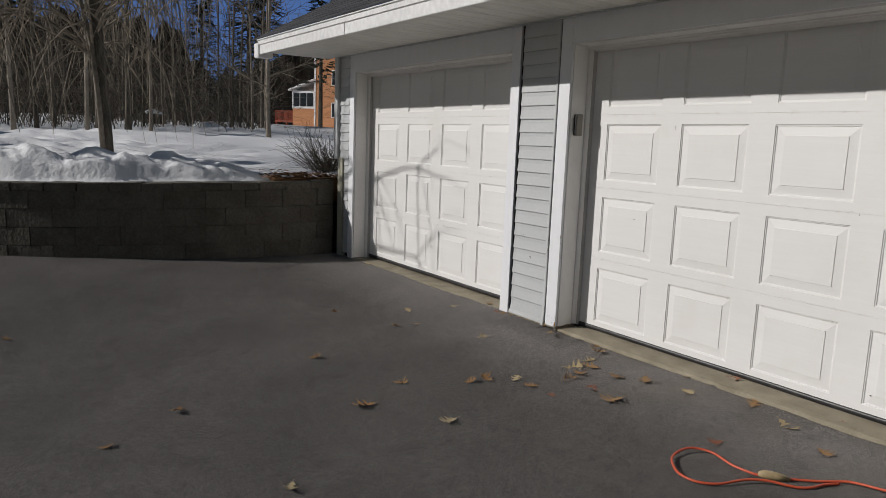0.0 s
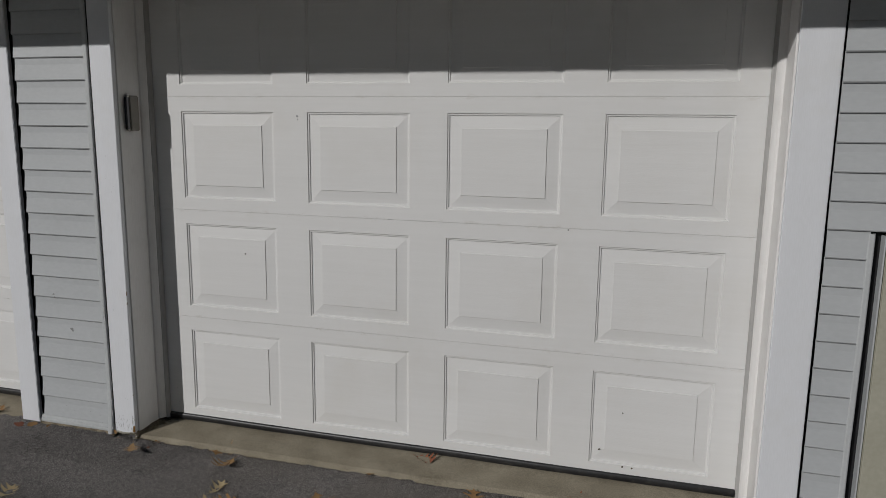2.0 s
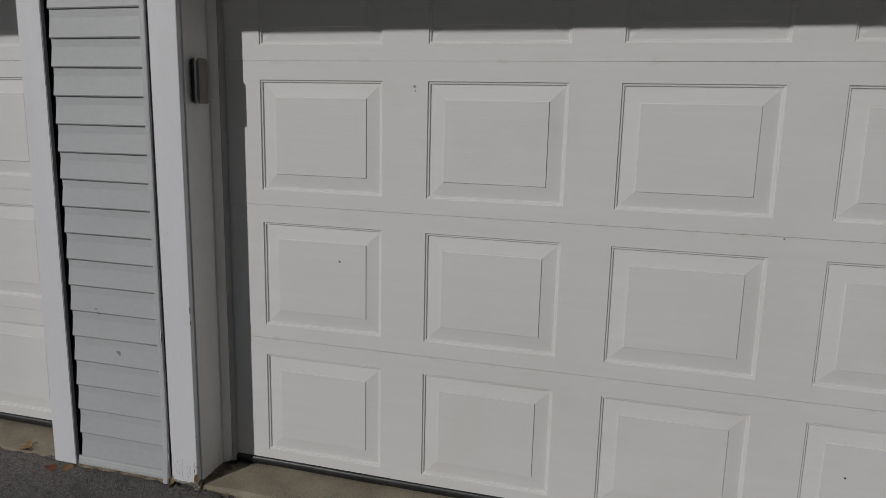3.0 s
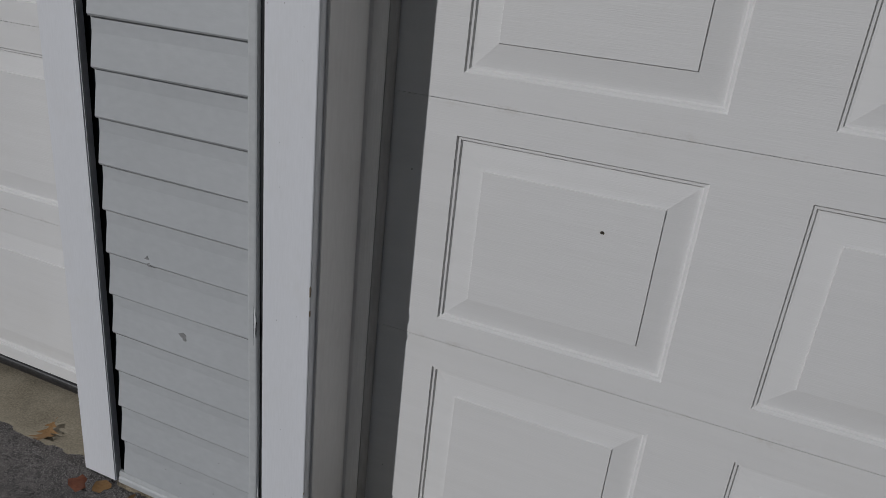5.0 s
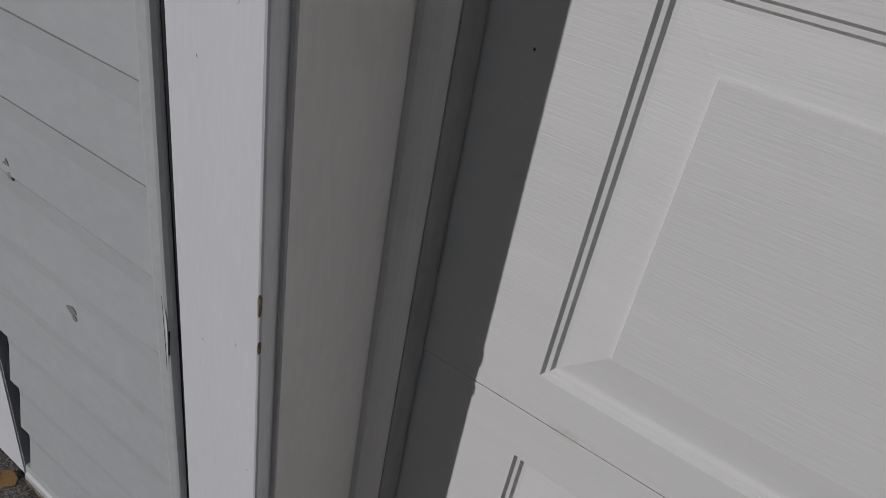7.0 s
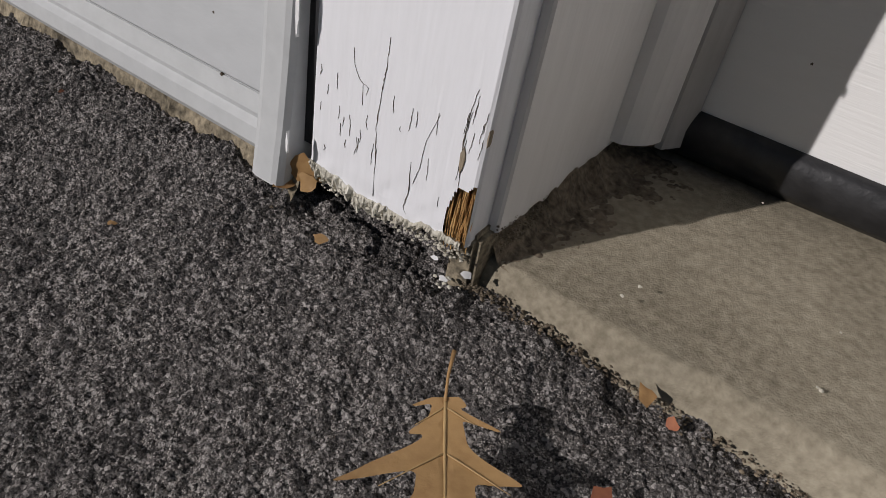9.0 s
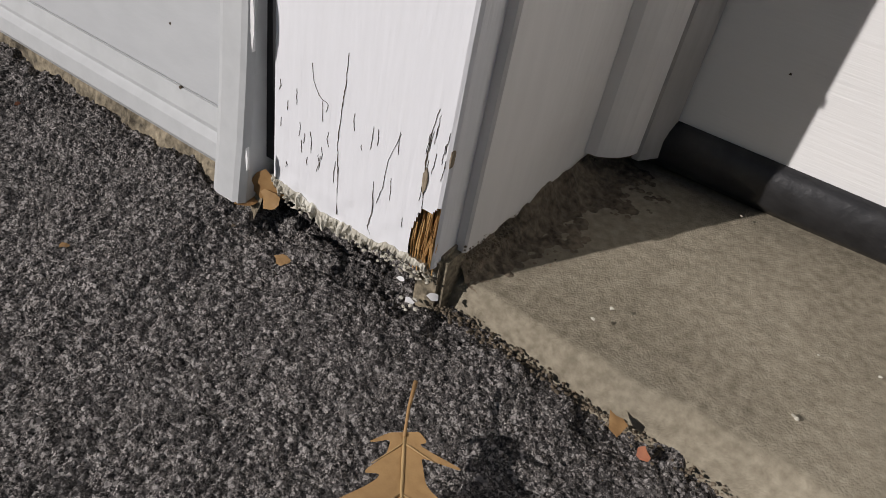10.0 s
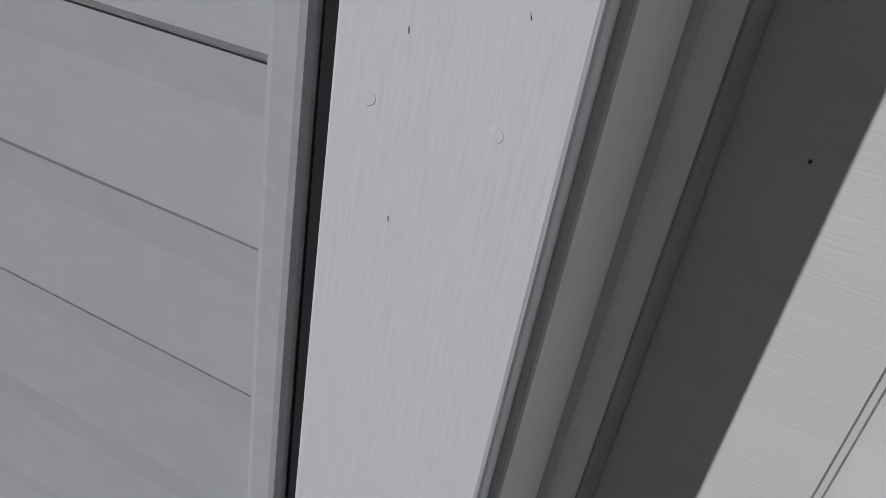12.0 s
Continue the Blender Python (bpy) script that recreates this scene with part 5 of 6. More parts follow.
# shrub beside the far corner, mulch and grass
shrub = thing("shrub", "bare dark twiggy shrub beside the garage corner", "shrub", at=(-4.75, 0.25, 0.92))
bm = bmesh.new()
rng = random.Random(3)
for k in range(120):
    a = rng.uniform(0, 6.283)
    limb(bm, (rng.uniform(-0.15, 0.15), rng.uniform(-0.15, 0.15), 0), (math.cos(a) * 0.9, math.sin(a) * 0.9, rng.uniform(0.4, 1.3)), rng.uniform(0.35, 0.75), 0.006, rng, 1, 0.18, 0.03, 3, 3, 0.0018)
part("crown", bm, M_BARK, shrub)


def litter(name, label, x0, x1, y0, y1, z, n, size, mat, seed):
    rng = random.Random(seed)
    bm = bmesh.new()
    for k in range(n):
        c = Vector((rng.uniform(x0, x1), rng.uniform(y0, y1), z + rng.uniform(0.0, 0.04)))
        a = rng.uniform(0, 6.283)
        u = Vector((math.cos(a), math.sin(a), rng.uniform(-0.5, 0.5))) * size * rng.uniform(0.5, 1.2)
        w = Vector((-math.sin(a), math.cos(a), rng.uniform(-0.5, 0.5))) * size * 0.5
        bm.faces.new([bm.verts.new(q) for q in (c - u, c - u * 0.2 - w, c + u, c + u * 0.1 + w)])
    return tagged(link(name, bm, mat), label, "leaf litter", kind="stuff")


litter("leaf_litter", "red-brown dead leaves under the shrub", -5.35, -4.0, -0.8, 1.2, 0.905, 1600, 0.04, M_MULCH, 1)
bm = bmesh.new()
add_box(bm, -5.3, -4.1, -0.75, 1.4, 0.6, 0.905, 0.05)
tagged(link("planting_bed", bm, M_MULCH), "low bed of brown mulch behind the wall", "planting bed", kind="structure")

# ---- neighbour's house far across the yard ----
def far_point(px_ang, dist):
    a = radians(px_ang)
    return 3.9 - dist * math.cos(a), -3.7 + dist * math.sin(a)


hx, hy = far_point(22.6, 85)
house = thing("house", "tan-orange two-storey house with a white glazed sunroom", "house", at=(hx, hy, 2.6))
house.rotation_euler = (0, 0, radians(-58))
part("wall", box(-8, 0, 1.7, 12, -1.5, 9.5), M_HOUSE, house)
part("roof", extrude_profile([(1.2, 9.4), (12.5, 9.4), (6.8, 13.0)], "x", -8.5, 0.5), M_SHINGLE, house)
part("corner_board", box(-0.05, 0.06, 1.66, 1.85, -1.5, 9.4), M_WHITE, house)
for zz in (1.0, 4.6):
    for yy in (4.0, 7.2):
        win = part("window", box(-0.02, 0.08, yy, yy + 1.0, zz, zz + 1.7), M_WHITE, house)
        part("pane", box(0.05, 0.1, yy + 0.1, yy + 0.9, zz + 0.1, zz + 1.6), M_GLASS, win)
part("sunroom_base", box(-3.2, -0.1, -1.4, 1.7, -1.5, 2.0), M_HOUSE, house)
sun_room = part("sunroom_frame", box(-3.25, -0.05, -1.45, 1.7, 2.0, 4.0), M_WHITE, house)
for k in range(3):
    part("pane", box(-0.06, 0.0, -1.25 + k * 0.95, -0.45 + k * 0.95, 2.25, 3.75), M_GLASS, sun_room)
for k in range(3):
    part("pane", box(-3.05 + k * 1.0, -2.2 + k * 1.0, -1.5, -1.4, 2.25, 3.75), M_GLASS, sun_room)
part("sunroom_roof", extrude_profile([(-1.8, 4.0), (1.7, 5.2), (1.7, 5.35), (-1.8, 4.15)], "x", -3.6, 0.3), M_WHITE, house)
deck = part("deck", box(-6.5, -0.4, -4.2, -1.45, 0.4, 0.6), M_REDDECK, house)
for k in range(22):
    part("baluster", box(-0.5, -0.42, -4.2 + k * 0.125, -4.14 + k * 0.125, 0.6, 1.7), M_REDDECK, deck)
part("rail", box(-0.52, -0.4, -4.25, -1.45, 1.65, 1.75), M_REDDECK, deck)
for yy in (-4.1, -2.6):
    part("post", box(-0.6, -0.4, yy, yy + 0.15, -1.8, 0.4), M_REDDECK, deck)

# small shed and a snow covered heap far off, a feeder on a post
sx, sy = far_point(11.6, 47)
shed = thing("shed", "small far shed with snow on its roof", "shed", at=(sx, sy, 1.7))
part("wall", box(-0.7, 0.7, -0.55, 0.55, -0.4, 0.7), M_BARK, shed)
part("roof", extrude_profile([(-0.7, 0.68), (0.7, 0.68), (0, 0.98)], "x", -0.8, 0.8), M_SNOW, shed)
sx, sy = far_point(15.6, 36)
heap = thing("snow_heap", "snow covered heap at the lawn edge", "heap", at=(sx, sy, 1.5))
bm = bmesh.new()
bmesh.ops.create_icosphere(bm, subdivisions=3, radius=0.7)
for v in bm.verts:
    v.co = Vector((v.co.x * 0.8, v.co.y * 1.3, v.co.z * 0.55)) + v.co * 0.15 * noise.noise(v.co * 2.5)
part("mound", bm, M_SNOW, heap, smooth=True)
sx, sy = far_point(-1.4, 24)
feeder = thing("bird_feeder", "dark wooden feeder house on a short post", "feeder", at=(sx, sy, 1.25))
part("post", box(-0.08, 0.08, -0.08, 0.08, -0.4, 0.5), M_BARK, feeder)
part("housing", box(-0.3, 0.3, -0.35, 0.35, 0.15, 0.75), M_DECK, feeder)
part("roof", extrude_profile([(-0.5, 0.72), (0.5, 0.72), (0.5, 0.78), (0, 0.9), (-0.5, 0.78)], "x", -0.4, 0.4), M_DECK, feeder)

# ---- east side: gravel, snow, bin, deck stairs ----
def yard_height(X, Y):
    return 0.055 * np.clip(Y + 0.2, -0.4, 4) + 0.085 * np.clip(Y - 0.1, 0, 3) + 0.02 * (value_noise(X, Y, 0.4, 51) - 0.5) - 0.12 * np.clip((-0.25 - Y) / 0.4, 0, 1)


tagged(sheet("gravel_bed", steps(3.2, 9.0, 0.06) + [9.0], steps(-0.8, 9, 0.08), yard_height, M_SOIL), "dirt bed under the gravel beside the garage", "ground", kind="structure")


def gravel():
    rng = random.Random(15)
    base = bmesh.new()
    bmesh.ops.create_icosphere(base, subdivisions=1, radius=1.0)
    bv = np.array([v.co[:] for v in base.verts])
    bf = np.array([[v.index for v in f.verts] for f in base.faces])
    base.free()
    V, F, n = [], [], 0
    for k in range(15000):
        x, y = rng.uniform(3.36, 5.6), rng.triangular(-0.42, 3.4, -0.1)
        if x < 3.5 and y < -0.22:
            continue
        s = rng.uniform(0.007, 0.019) * (1.0 if y < 1.5 else 1.4)
        q = Euler((rng.uniform(0, 6), rng.uniform(0, 6), rng.uniform(0, 6))).to_matrix()
        m = np.array(q) @ np.diag([s * rng.uniform(0.8, 1.5), s, s * rng.uniform(0.5, 0.8)])
        p = bv @ m.T * (1 + 0.16 * np.array([noise.noise(Vector(c) * 1.7 + Vector((k, 0, 0))) for c in bv]))[:, None]
        z = float(yard_height(np.array([x]), np.array([y]))[0]) + rng.uniform(0.0, 0.016)
        V.append(p + np.array([x, y, z]))
        F.append(bf + n)
        n += len(bv)
    ob = from_arrays("gravel", np.concatenate(V), np.concatenate(F), M_GRAVEL)
    tagged(ob, "tan and grey rounded gravel stones beside the garage", "gravel", kind="stuff")


gravel()


def patch_height(X, Y):
    d = np.hypot((X - 4.35) / 0.95, (Y - 2.25) / 0.95)
    return yard_height(X, Y) + 0.2 * (np.clip(1 - d, -0.4, 1)) + (0.09 * (value_noise(X, Y, 0.13, 61) - 0.5) + 0.04 * (value_noise(X, Y, 0.06, 63) - 0.5) + 0.1 * (value_noise(X, Y, 0.5, 62) - 0.5)) * (d < 1.3)


tagged(sheet("snow_patch", steps(3.4, 6.0, 0.02), steps(1.1, 3.6, 0.02), patch_height, M_SNOW), "dirty melting snow bank on the gravel", "snow", kind="structure")
for k, (x, y, r) in enumerate(((3.78, 0.92, 0.03), (3.86, 0.75, 0.022), (4.1, 1.05, 0.04), (4.35, 0.98, 0.05), (3.98, 0.86, 0.016), (4.5, 1.15, 0.06))):
    bm = bmesh.new()
    bmesh.ops.create_icosphere(bm, subdivisions=2, radius=r)
    for v in bm.verts:
        v.co = Vector((v.co.x * 1.3, v.co.y, v.co.z * 0.7)) * (1 + 0.25 * noise.noise(v.co * 40 + Vector((k, 0, 0))))
    ob = tagged(link("snow_lump", bm, M_SNOW, smooth=True), "small lump of leftover snow on the gravel", "snow", "snow lumps")
    ob.location = (x, y, float(yard_height(np.array([x]), np.array([y]))[0]) + 0.02)

bin_ = thing("trash_bin", "dark green-black wheeled plastic trash bin in shade", "trash bin", at=(4.02, 2.9, 0.42))
prof = lambda s: [(-s, -s), (s, -s), (s, s), (-s, s)]
bm = bmesh.new()
rings = []
for zz, s in ((0.0, 0.26), (0.03, 0.275), (0.95, 0.33), (0.96, 0.35), (1.02, 0.35)):
    rings.append([bm.verts.new((px, py, zz)) for px, py in prof(s)])
for a, b in zip(rings, rings[1:]):
    for k in range(4):
        bm.faces.new((a[k], a[(k + 1) % 4], b[(k + 1) % 4], b[k]))
bm.faces.new(rings[0][::-1])
bm.faces.new(rings[-1])
bmesh.ops.bevel(bm, geom=list(bm.edges), offset=0.02, segments=2, affect="EDGES", clamp_overlap=True)
part("body", bm, M_BIN, bin_)
part("lid", box(-0.37, 0.37, -0.38, 0.36, 1.03, 1.09, 0.02), M_BIN, bin_)
part("handle", tube(bmesh.new(), [(-0.25, 0.36, 1.0), (-0.25, 0.44, 1.02), (0.25, 0.44, 1.02), (0.25, 0.36, 1.0)], 0.014, 8), M_BIN, bin_)
for s in (-1, 1):
    bm = bmesh.new()
    bmesh.ops.create_cone(bm, cap_ends=True, segments=20, radius1=0.12, radius2=0.12, depth=0.05, matrix=Matrix.Translation((s * 0.25, 0.28, 0.1)) @ Matrix.Rotation(radians(90), 4, "Y"))
    part("wheel", bm, M_BLACK, bin_)

deck2 = thing("deck", "dark stained wooden deck with stairs and railing", "deck")
part("platform", box(3.45, 8.4, 4.15, 8.0, 2.35, 2.6), M_DECK, deck2)
part("beam", box(3.45, 8.4, 4.15, 4.25, 2.15, 2.35), M_DECK, deck2)
part("side_skirt", box(3.44, 3.5, 4.26, 8.0, 1.7, 2.35), M_DECK, deck2)
for x in (3.6, 4.78, 5.9, 7.4):
    part("post", box(x, x + 0.12, 4.45, 4.57, 0.0, 2.4), M_DECK, deck2)
for s in (0, 1):
    bm = bmesh.new()
    y0 = 3.1 + s * 0.95
    q = [(4.4, 2.35), (6.7, 0.2), (6.45, 0.15), (4.4, 2.05)]
    vs0 = [bm.verts.new((x, y0, z)) for x, z in q]
    vs1 = [bm.verts.new((x, y0 + 0.04, z)) for x, z in q]
    bm.faces.new(vs0)
    bm.faces.new(vs1[::-1])
    for k in range(4):
        bm.faces.new((vs0[k], vs1[k], vs1[(k + 1) % 4], vs0[(k + 1) % 4]))
    bmesh.ops.recalc_face_normals(bm, faces=bm.faces)
    part("stringer", bm, M_DECK, deck2)
for k in range(11):
    x = 4.5 + k * 0.2
    z = 2.28 - (k + 0.4) * 0.187
    part("tread", box(x - 0.02, x + 0.24, 3.06, 4.12, z, z + 0.035), M_DECK, deck2)
    part("baluster", box(x + 0.08, x + 0.115, 3.06, 3.095, z, z + 0.95), M_DECK, deck2)
bm = tube(bmesh.new(), [(4.4, 3.08, 3.25), (6.7, 3.08, 1.1)], 0.04, 6)
part("handrail", bm, M_DECK, deck2)
for k in range(26):
    part("baluster", box(3.5 + k * 0.19, 3.535 + k * 0.19, 4.17, 4.205, 2.6, 3.5), M_DECK, deck2)
part("deck_rail", box(3.45, 8.4, 4.13, 4.25, 3.5, 3.56), M_DECK, deck2)
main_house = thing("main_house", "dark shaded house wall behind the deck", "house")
part("wall", box(3.35, 14.0, 8.0, 8.2, 2.15, 8.0), M_HOUSE_SHADE, main_house)
part("wall_return", box(8.4, 8.6, 2.3, 8.0, 0.0, 8.0), M_HOUSE_SHADE, main_house)
# boards added to fill the dark under the deck, leaving one bright slit
part("shade_board", box(3.35, 14.0, 8.0, 8.1, 0.0, 1.62), M_HOUSE_SHADE, main_house)
part("shade_board", box(4.95, 14.0, 8.0, 8.1, 1.62, 2.15), M_HOUSE_SHADE, main_house)
# slab added out of view to block direct sun on the wall
part("unseen_sun_block", box(3.45, 14.0, 5.4, 8.0, 3.7, 3.9), M_HOUSE_SHADE, main_house)
part("foundation_wall", box(6.6, 14.0, 6.0, 8.0, 0.0, 2.15), M_FOUND, main_house)

tagged(link("snow_field_east", box(-3, 60, 9.0, 90, -1.0, 1.35), M_SNOW), "bright snow beyond the deck", "snow", kind="structure")
bm = bmesh.new()
rngt = random.Random(77)
for k in range(150):
    x, y, h = rngt.uniform(3.4, 8.5), rngt.uniform(11.0, 13.0), rngt.uniform(0.9, 2.4)
    tube(bm, [(x, y, 1.3), (x + rngt.uniform(-0.25, 0.25), y, 1.35 + 0.5 * h), (x + rngt.uniform(-0.6, 0.6), y, 1.35 + h)], [0.016, 0.011, 0.004], 4)
tagged(link("bare_bush", bm, M_TWIG), "bare brown twiggy brush standing in bright snow", "bush", kind="stuff")
bar = thing("pry_bar", "black bar with worn yellow grip lying on gravel", "tool", at=(3.24, -0.17, 0.01))
bm = tube(bmesh.new(), [(0.0, 0.0, 0.03), (0.05, 0.01, 0.03), (0.12, 0.01, 0.032)], [0.018, 0.016, 0.012], 8)
part("head", bm, M_BLACK, bar)
part("grip", tube(bmesh.new(), [(0.05, 0.012, 0.034), (0.5, 0.09, 0.04)], 0.011, 10), M_YELLOW, bar, "worn yellow and black grip")
part("shaft", tube(bmesh.new(), [(0.5, 0.09, 0.04), (0.62, 0.115, 0.042), (0.7, 0.14, 0.05)], [0.011, 0.013, 0.016], 8), M_BLACK, bar)
stone = thing("paving_stone", "rough grey edging stone on the gravel", "stone", at=(4.1, -0.25, 0.02))
bm = add_box(bmesh.new(), 0, 0.4, -0.15, 0.15, -0.03, 0.08, 0.02, 0.015, random.Random(2))
part("slab", bm, M_BLOCK, stone)

# ---- fallen leaves ----
def leaf_mesh(length, seed, curl, mat, rows=56, own=None):
    """Oak leaf: one cupped blade whose pointed lobes sweep forward, with deep rounded gaps between them, and a thin stalk."""
    rng = random.Random(seed)
    bm = bmesh.new()
    twist = rng.uniform(-0.35, 0.35)

    def lift(x, y):
        t = x / length
        return curl * length * (1.1 * (t - 0.4) ** 2 + 2.0 * (y / length) ** 2 * (1 + 0.8 * math.sin(4 * t + seed))) + twist * y * (t - 0.3) + 0.012 * length * noise.noise(Vector((x * 30, y * 30, seed)))
    lobes = {s: [(t0 + rng.uniform(-0.025, 0.025), amp * rng.uniform(0.8, 1.15), wd * rng.uniform(0.85, 1.2)) for t0, amp, wd in ((0.12, 0.14, 0.042), (0.31, 0.28, 0.056), (0.55, 0.34, 0.066), (0.78, 0.23, 0.055))] for s in (-1, 1)}

    lobes = own or lobes

    def half(t, s):
        w = 0.012 + 0.085 * math.sin(math.pi * min(1.0, t * 0.93 + 0.05)) ** 0.7
        w += sum(a * math.exp(-abs((t - t0) / d) ** 2.6) * (1 + 0.14 * math.sin(t * 95 + seed)) for t0, a, d in lobes[s])
        return w * min(1.0, (1.0 - t) / 0.06 + 0.03)
    prev = None
    cols = (-1, -0.8, -0.6, -0.4, -0.2, -0.06, 0, 0.06, 0.2, 0.4, 0.6, 0.8, 1)
    for k in range(rows + 1):
        t = k / rows
        row = []
        for c in cols:
            s = 1 if c >= 0 else -1
            y = c * half(t, s) * length
            x = (t + 0.55 * max(0.0, abs(y) / length - 0.05) * (1 - 0.6 * t)) * length
            row.append(bm.verts.new((x, y, lift(x, y) - (0.0005 if c == 0 else 0))))
        if prev:
            for c in range(len(cols) - 1):
                bm.faces.new((prev[c], prev[c + 1], row[c + 1], row[c]))
        prev = row
    z0 = lift(0, 0)
    tube(bm, [(-0.2 * length, 0.03 * length, z0 + 0.04 * length), (-0.1 * length, 0.01 * length, z0 + 0.01 * length), (0.02 * length, 0, z0)], [length * 0.009, length * 0.006, length * 0.006], 5)
    zmin = min(v.co.z for v in bm.verts)
    for v in bm.verts:
        v.co.z -= zmin
    return bm


def vein_mesh(length, blade):
    """Raised midrib and side veins lying on the blade's own surface."""
    pts = sorted((v.co.x, v.co.y, v.co.z) for v in blade.data.vertices)
    arr = np.array(pts)

    def on(x, y):
        d = (arr[:, 0] - x) ** 2 + (arr[:, 1] - y) ** 2
        i = np.argsort(d)[:4]
        w = 1.0 / (d[i] + 1e-9)
        return (x, y, float((arr[i, 2] * w).sum() / w.sum()) + 0.00025)
    bm = bmesh.new()
    tube(bm, [on(length * k / 14, 0) for k in range(14)], [0.0009 - 0.00005 * k for k in range(14)], 5)
    for s in (-1, 1):
        for t0, reach in ((0.1, 0.1), (0.28, 0.2), (0.5, 0.26), (0.73, 0.18)):
            tube(bm, [on(length * (t0 - 0.06 + reach * 0.75 * q), s * length * reach * q) for q in (0, 0.2, 0.4, 0.6, 0.8, 1.0)], [0.0005, 0.00045, 0.0004, 0.0003, 0.00025, 0.0002], 4)
    return bm


LEAVES = [(0.35, -1.75), (0.82, -1.49), (-0.34, -2.71), (-0.07, -3.2), (0.92, -2.5), (0.12, -1.5), (-1.49, -1.11), (-1.14, -0.61), (-0.92, -0.9), (-0.81, -0.72), (-0.23, -0.57), (-0.65, -1.75), (-2.08, -3.5),
          (-1.03, -0.18), (-1.75, 0.0), (-0.9, 0.08), (-3.1, 0.0), (0.44, -0.02), (0.58, -0.06), (0.63, -0.32), (0.78, -0.33), (0.89, -0.34), (0.63, -0.5), (1.06, -0.2), (1.23, -0.02), (1.33, -0.19), (1.39, 0.17),
          (1.73, -0.11), (1.92, -0.14), (2.1, 0.02), (0.79, -0.65), (1.03, -0.61), (1.2, -0.56), (0.75, -0.82), (0.59, -0.89), (0.51, -1.0), (0.42, -1.15), (0.94, -0.85), (2.21, -0.28), (2.63, -0.23), (1.88, -0.58), (2.52, 0.07), (0.72, -0.48)]
kinds = [("fallen_leaf", M_LEAF, "curled tan-brown oak leaf on the asphalt"), ("fallen_leaf", M_LEAFP, "pale dry oak leaf on the asphalt"), ("fallen_leaf", M_LEAFR, "red-brown oak leaf on the ground")]
big = {0: 0.15, 1: 0.12, 32: 0.16, 22: 0.14, 20: 0.12, 18: 0.13, 30: 0.12, 28: 0.13, 23: 0.13, 12: 0.07, 37: 0.06, 25: 0.09}
red = {26, 29, 31, 40, 37}
for k, (x, y) in enumerate(LEAVES):
    rng = random.Random(900 + k)
    nm, mt, lb = kinds[2] if k in red else kinds[1] if k % 3 == 1 else kinds[0]
    L = big.get(k, rng.uniform(0.08, 0.115))
    ob = tagged(link(nm, leaf_mesh(L, k, rng.uniform(0.25, 0.6), mt), mt, smooth=True), lb, "leaf", "fallen oak leaves")
    z = float(drive_height(np.array([[x]]), np.array([[y]]))[0, 0]) if y < 0.01 else 0.011
    ob.matrix_world = pose(x, y, z + 0.004, rng.uniform(-9, 9), rng.uniform(-9, 9), rng.uniform(0, 360))

close_leaf = thing("fallen_leaf", "large tan oak leaf with deep lobes and raised veins", "leaf", "fallen oak leaves", at=(0.049, -0.083, 0.006))
close_leaf.rotation_euler = (radians(4), radians(-6), radians(-55))
lobes = {1: [(0.02, 0.03, 0.02), (0.07, 0.15, 0.013), (0.25, 0.14, 0.045), (0.5, 0.24, 0.055), (0.74, 0.18, 0.05)], -1: [(0.0, 0.085, 0.02), (0.11, 0.05, 0.024), (0.22, 0.24, 0.042), (0.46, 0.26, 0.05), (0.72, 0.18, 0.05)]}
blade = part("blade", leaf_mesh(0.13, 4, 0.2, M_LEAF, 200, lobes), M_LEAF, close_leaf, smooth=True)
part("veins", vein_mesh(0.13, blade), M_VEIN, close_leaf, "pale raised veins", smooth=True)

# broken bits of leaf caught at the foot of the post and on the slab edge
def scrap(x, y, z, s, seed, mat, label, tilt=(0, 0, 0)):
    rng = random.Random(seed)
    bm = bmesh.new()
    n = 9
    c = bm.verts.new((0, 0, 0.15 * s))
    ring = [bm.verts.new((s * math.cos(6.283 * k / n) * rng.uniform(0.5, 1.1), s * 0.7 * math.sin(6.283 * k / n) * rng.uniform(0.5, 1.1), s * rng.uniform(0, 0.25))) for k in range(n)]
    for k in range(n):
        bm.faces.new((c, ring[k], ring[(k + 1) % n]))
    ob = tagged(link("leaf_scrap", bm, mat, smooth=True), label, "leaf", "leaf scraps")
    ob.matrix_world = pose(x, y, z, *tilt)


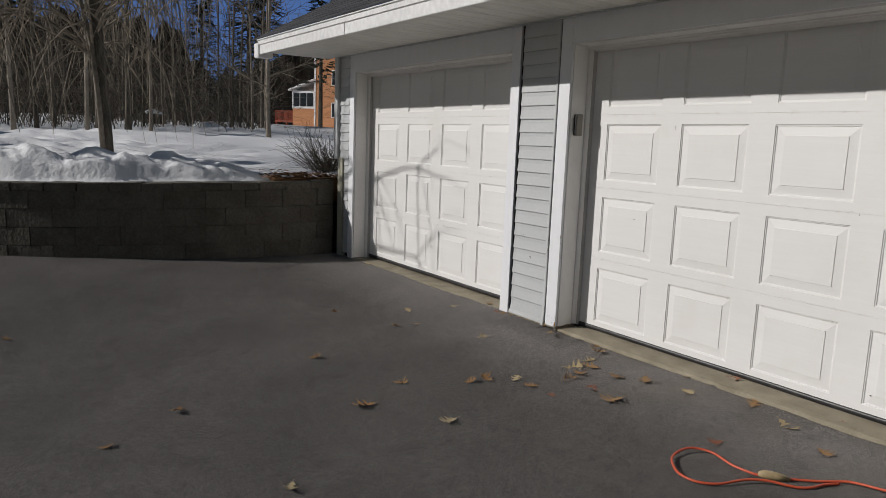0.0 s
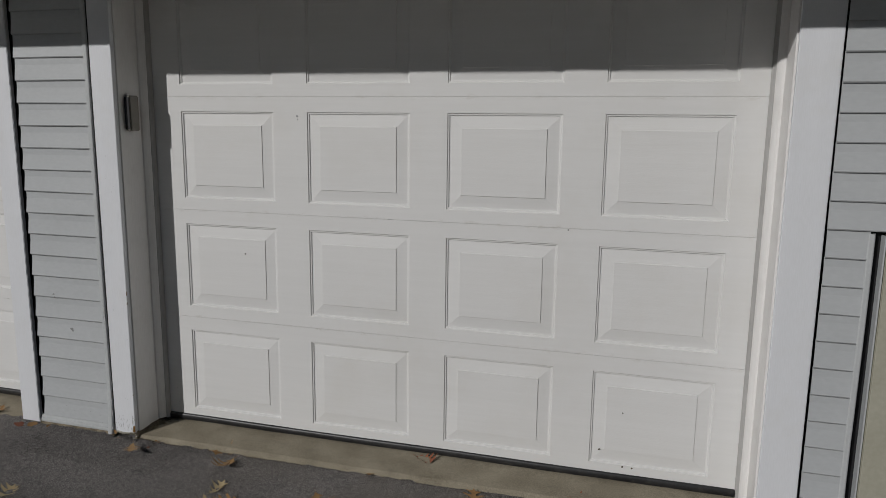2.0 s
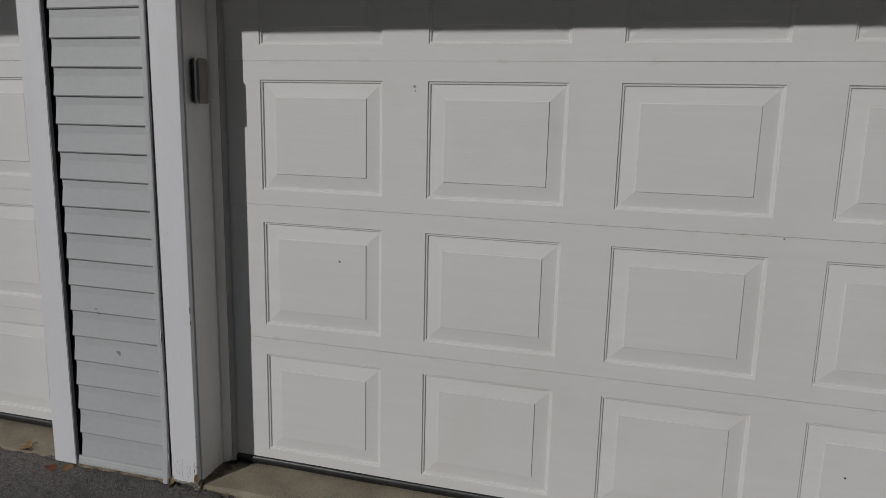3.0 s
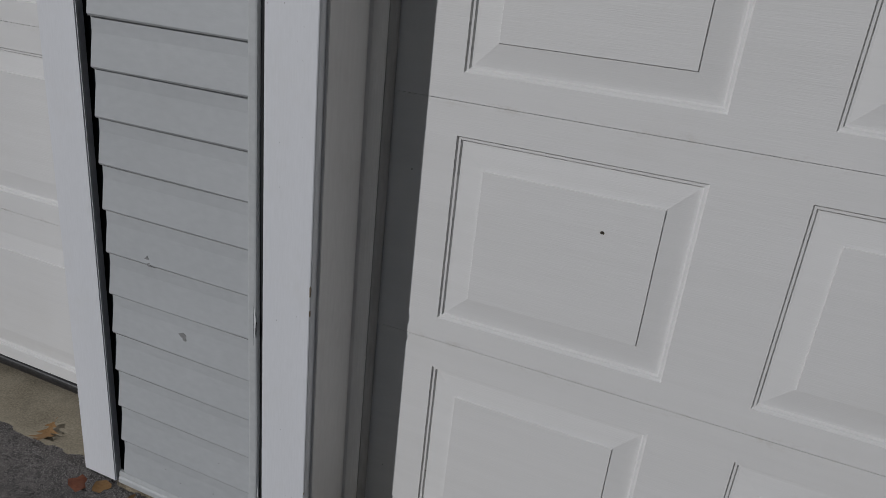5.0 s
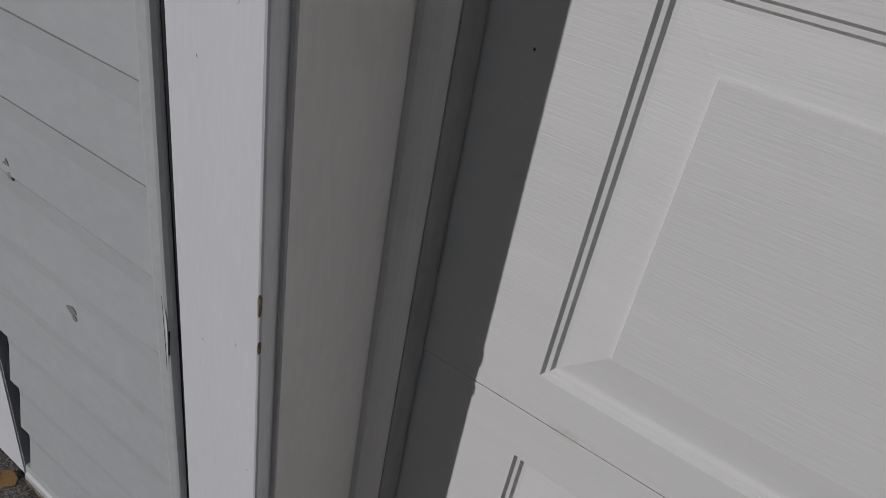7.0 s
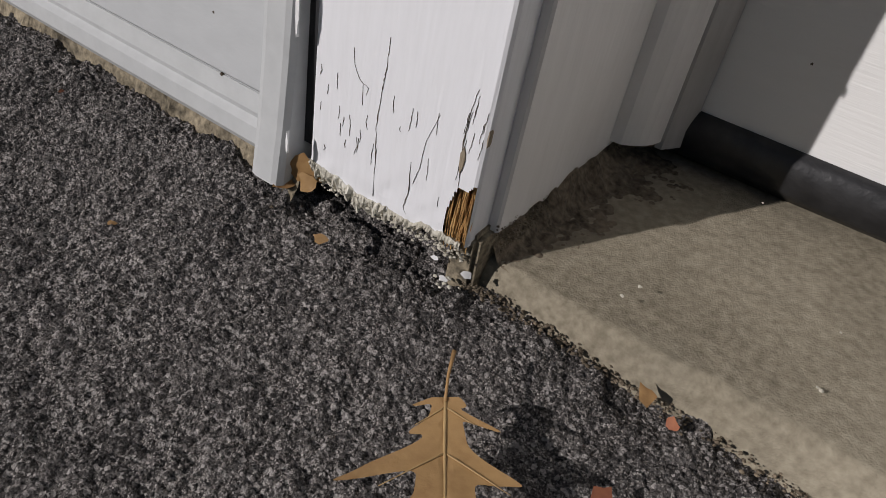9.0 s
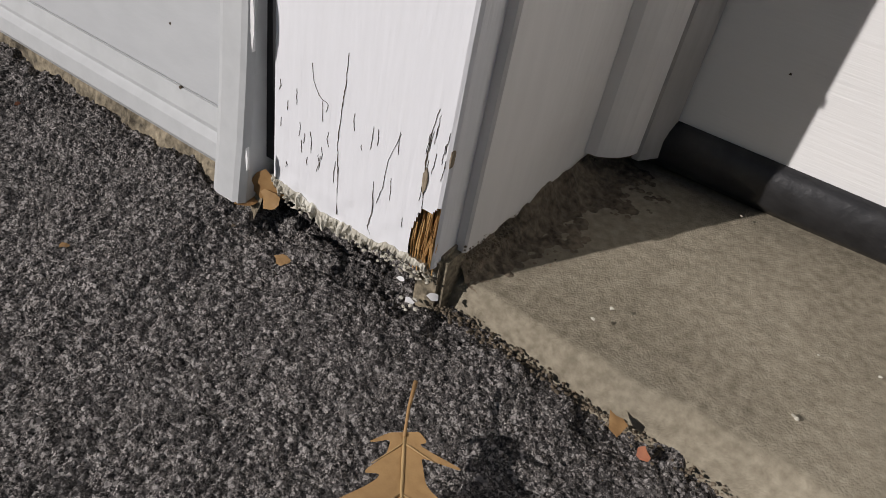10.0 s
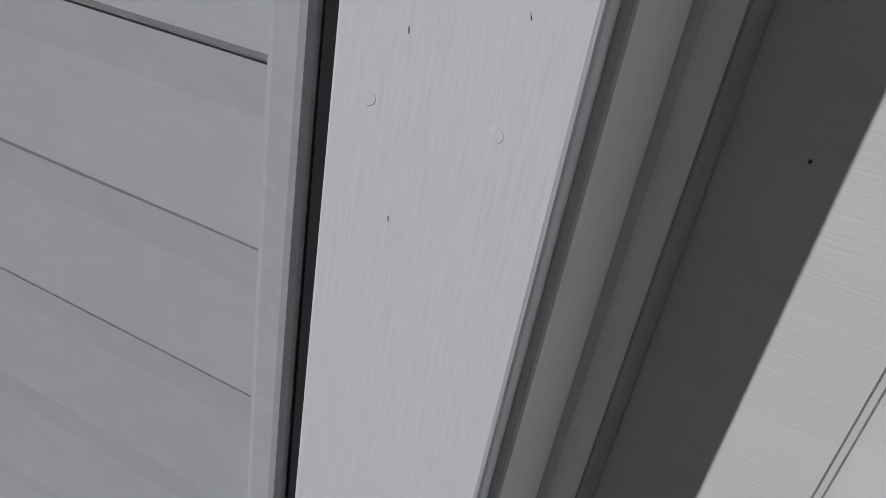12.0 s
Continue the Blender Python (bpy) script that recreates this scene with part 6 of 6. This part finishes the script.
for k, (x, y, z, s, m, tilt) in enumerate(((-0.119, -0.001, 0.016, 0.014, M_LEAF, (85, 30, 20)), (-0.113, -0.004, 0.008, 0.009, M_LEAF, (60, 40, 0)), (-0.127, -0.010, 0.004, 0.008, M_LEAF, (25, 0, 60)), (-0.075, -0.032, 0.001, 0.006, M_LEAF, (12, 5, 20)),
                                             (0.118, -0.003, -0.001, 0.0075, M_LEAF, (10, 25, -40)), (0.135, -0.006, -0.005, 0.005, M_LEAFR, (60, 0, -30)), (0.125, -0.07, -0.003, 0.008, M_LEAFR, (10, 0, 80)), (-0.31, -0.04, -0.003, 0.007, M_LEAFR, (0, 30, 10)),
                                             (-0.17, -0.1, -0.006, 0.004, M_LEAF, (0, 10, 40)), (-0.36, -0.016, -0.001, 0.012, M_LEAF, (30, 10, 10)), (-0.5, -0.02, -0.001, 0.02, M_LEAF, (30, 10, 70)), (-0.6, -0.03, 0.0, 0.035, M_LEAF, (10, 10, 20)), (-0.66, -0.05, -0.002, 0.04, M_LEAFR, (15, 0, 120)),
                                             (3.16, -0.05, 0.02, 0.03, M_LEAFR, (20, 10, 0)), (3.3, -0.06, 0.03, 0.035, M_LEAF, (10, 25, 40)), (3.22, -0.08, 0.02, 0.025, M_LEAFR, (15, 0, 90)))):
    scrap(x, y, z, s, k, m, "torn brown leaf scrap on the ground", tilt)

for k, (x, y, z, q, tilt) in enumerate(((0.003, 0.002, 0.004, 0.0045, (60, 20, 30)), (-0.008, -0.003, -0.004, 0.0036, (15, 10, 0)), (-0.019, 0.002, 0.003, 0.003, (50, 0, 10)))):
    scrap(x, y, z, q, 40 + k, M_WHITE, "flake of peeled white paint on the ground", tilt)

# ---- extension cord ----
cord = thing("extension_cord", "orange extension cord lying in loose loops on the drive", "cord")
line = [(2.95, -0.42), (2.75, -0.46), (2.604, -0.496), (2.472, -0.517), (2.37, -0.609), (2.267, -0.69), (2.183, -0.748), (2.06, -0.76), (1.937, -0.745), (1.85, -0.79), (1.83, -0.87), (1.857, -0.94), (1.952, -1.014), (2.053, -1.015), (2.13, -0.95), (2.19, -0.84), (2.26, -0.775), (2.33, -0.735), (2.39, -0.68), (2.42, -0.6), (2.46, -0.545)]
pts = []
for k in range(len(line) - 1):
    p0, p1, p2, p3 = (Vector((*line[min(max(k + o, 0), len(line) - 1)], 0)) for o in (-1, 0, 1, 2))
    for s in range(5):
        t = s / 5
        q = 0.5 * ((2 * p1) + (p2 - p0) * t + (2 * p0 - 5 * p1 + 4 * p2 - p3) * t * t + (3 * p1 - p0 - 3 * p2 + p3) * t ** 3)
        q.z = float(ground_height(np.array([q.x]), np.array([q.y]))[0]) + 0.012 + 0.012 * max(0, math.sin(k * 0.9 + t))
        pts.append(q)
part("cable", tube(bmesh.new(), pts, 0.0062, 8), M_CORD, cord, smooth=True)
gx, gy = 2.24, -0.72
gz = float(ground_height(np.array([gx]), np.array([gy]))[0])
part("plug", tube(bmesh.new(), [(gx - 0.05, gy - 0.035, gz + 0.02), (gx - 0.03, gy - 0.02, gz + 0.022), (gx + 0.02, gy + 0.012, gz + 0.022), (gx + 0.06, gy + 0.04, gz + 0.02)], [0.01, 0.02, 0.019, 0.009], 10), M_LEAFP, cord, "pale tan plug end", True)
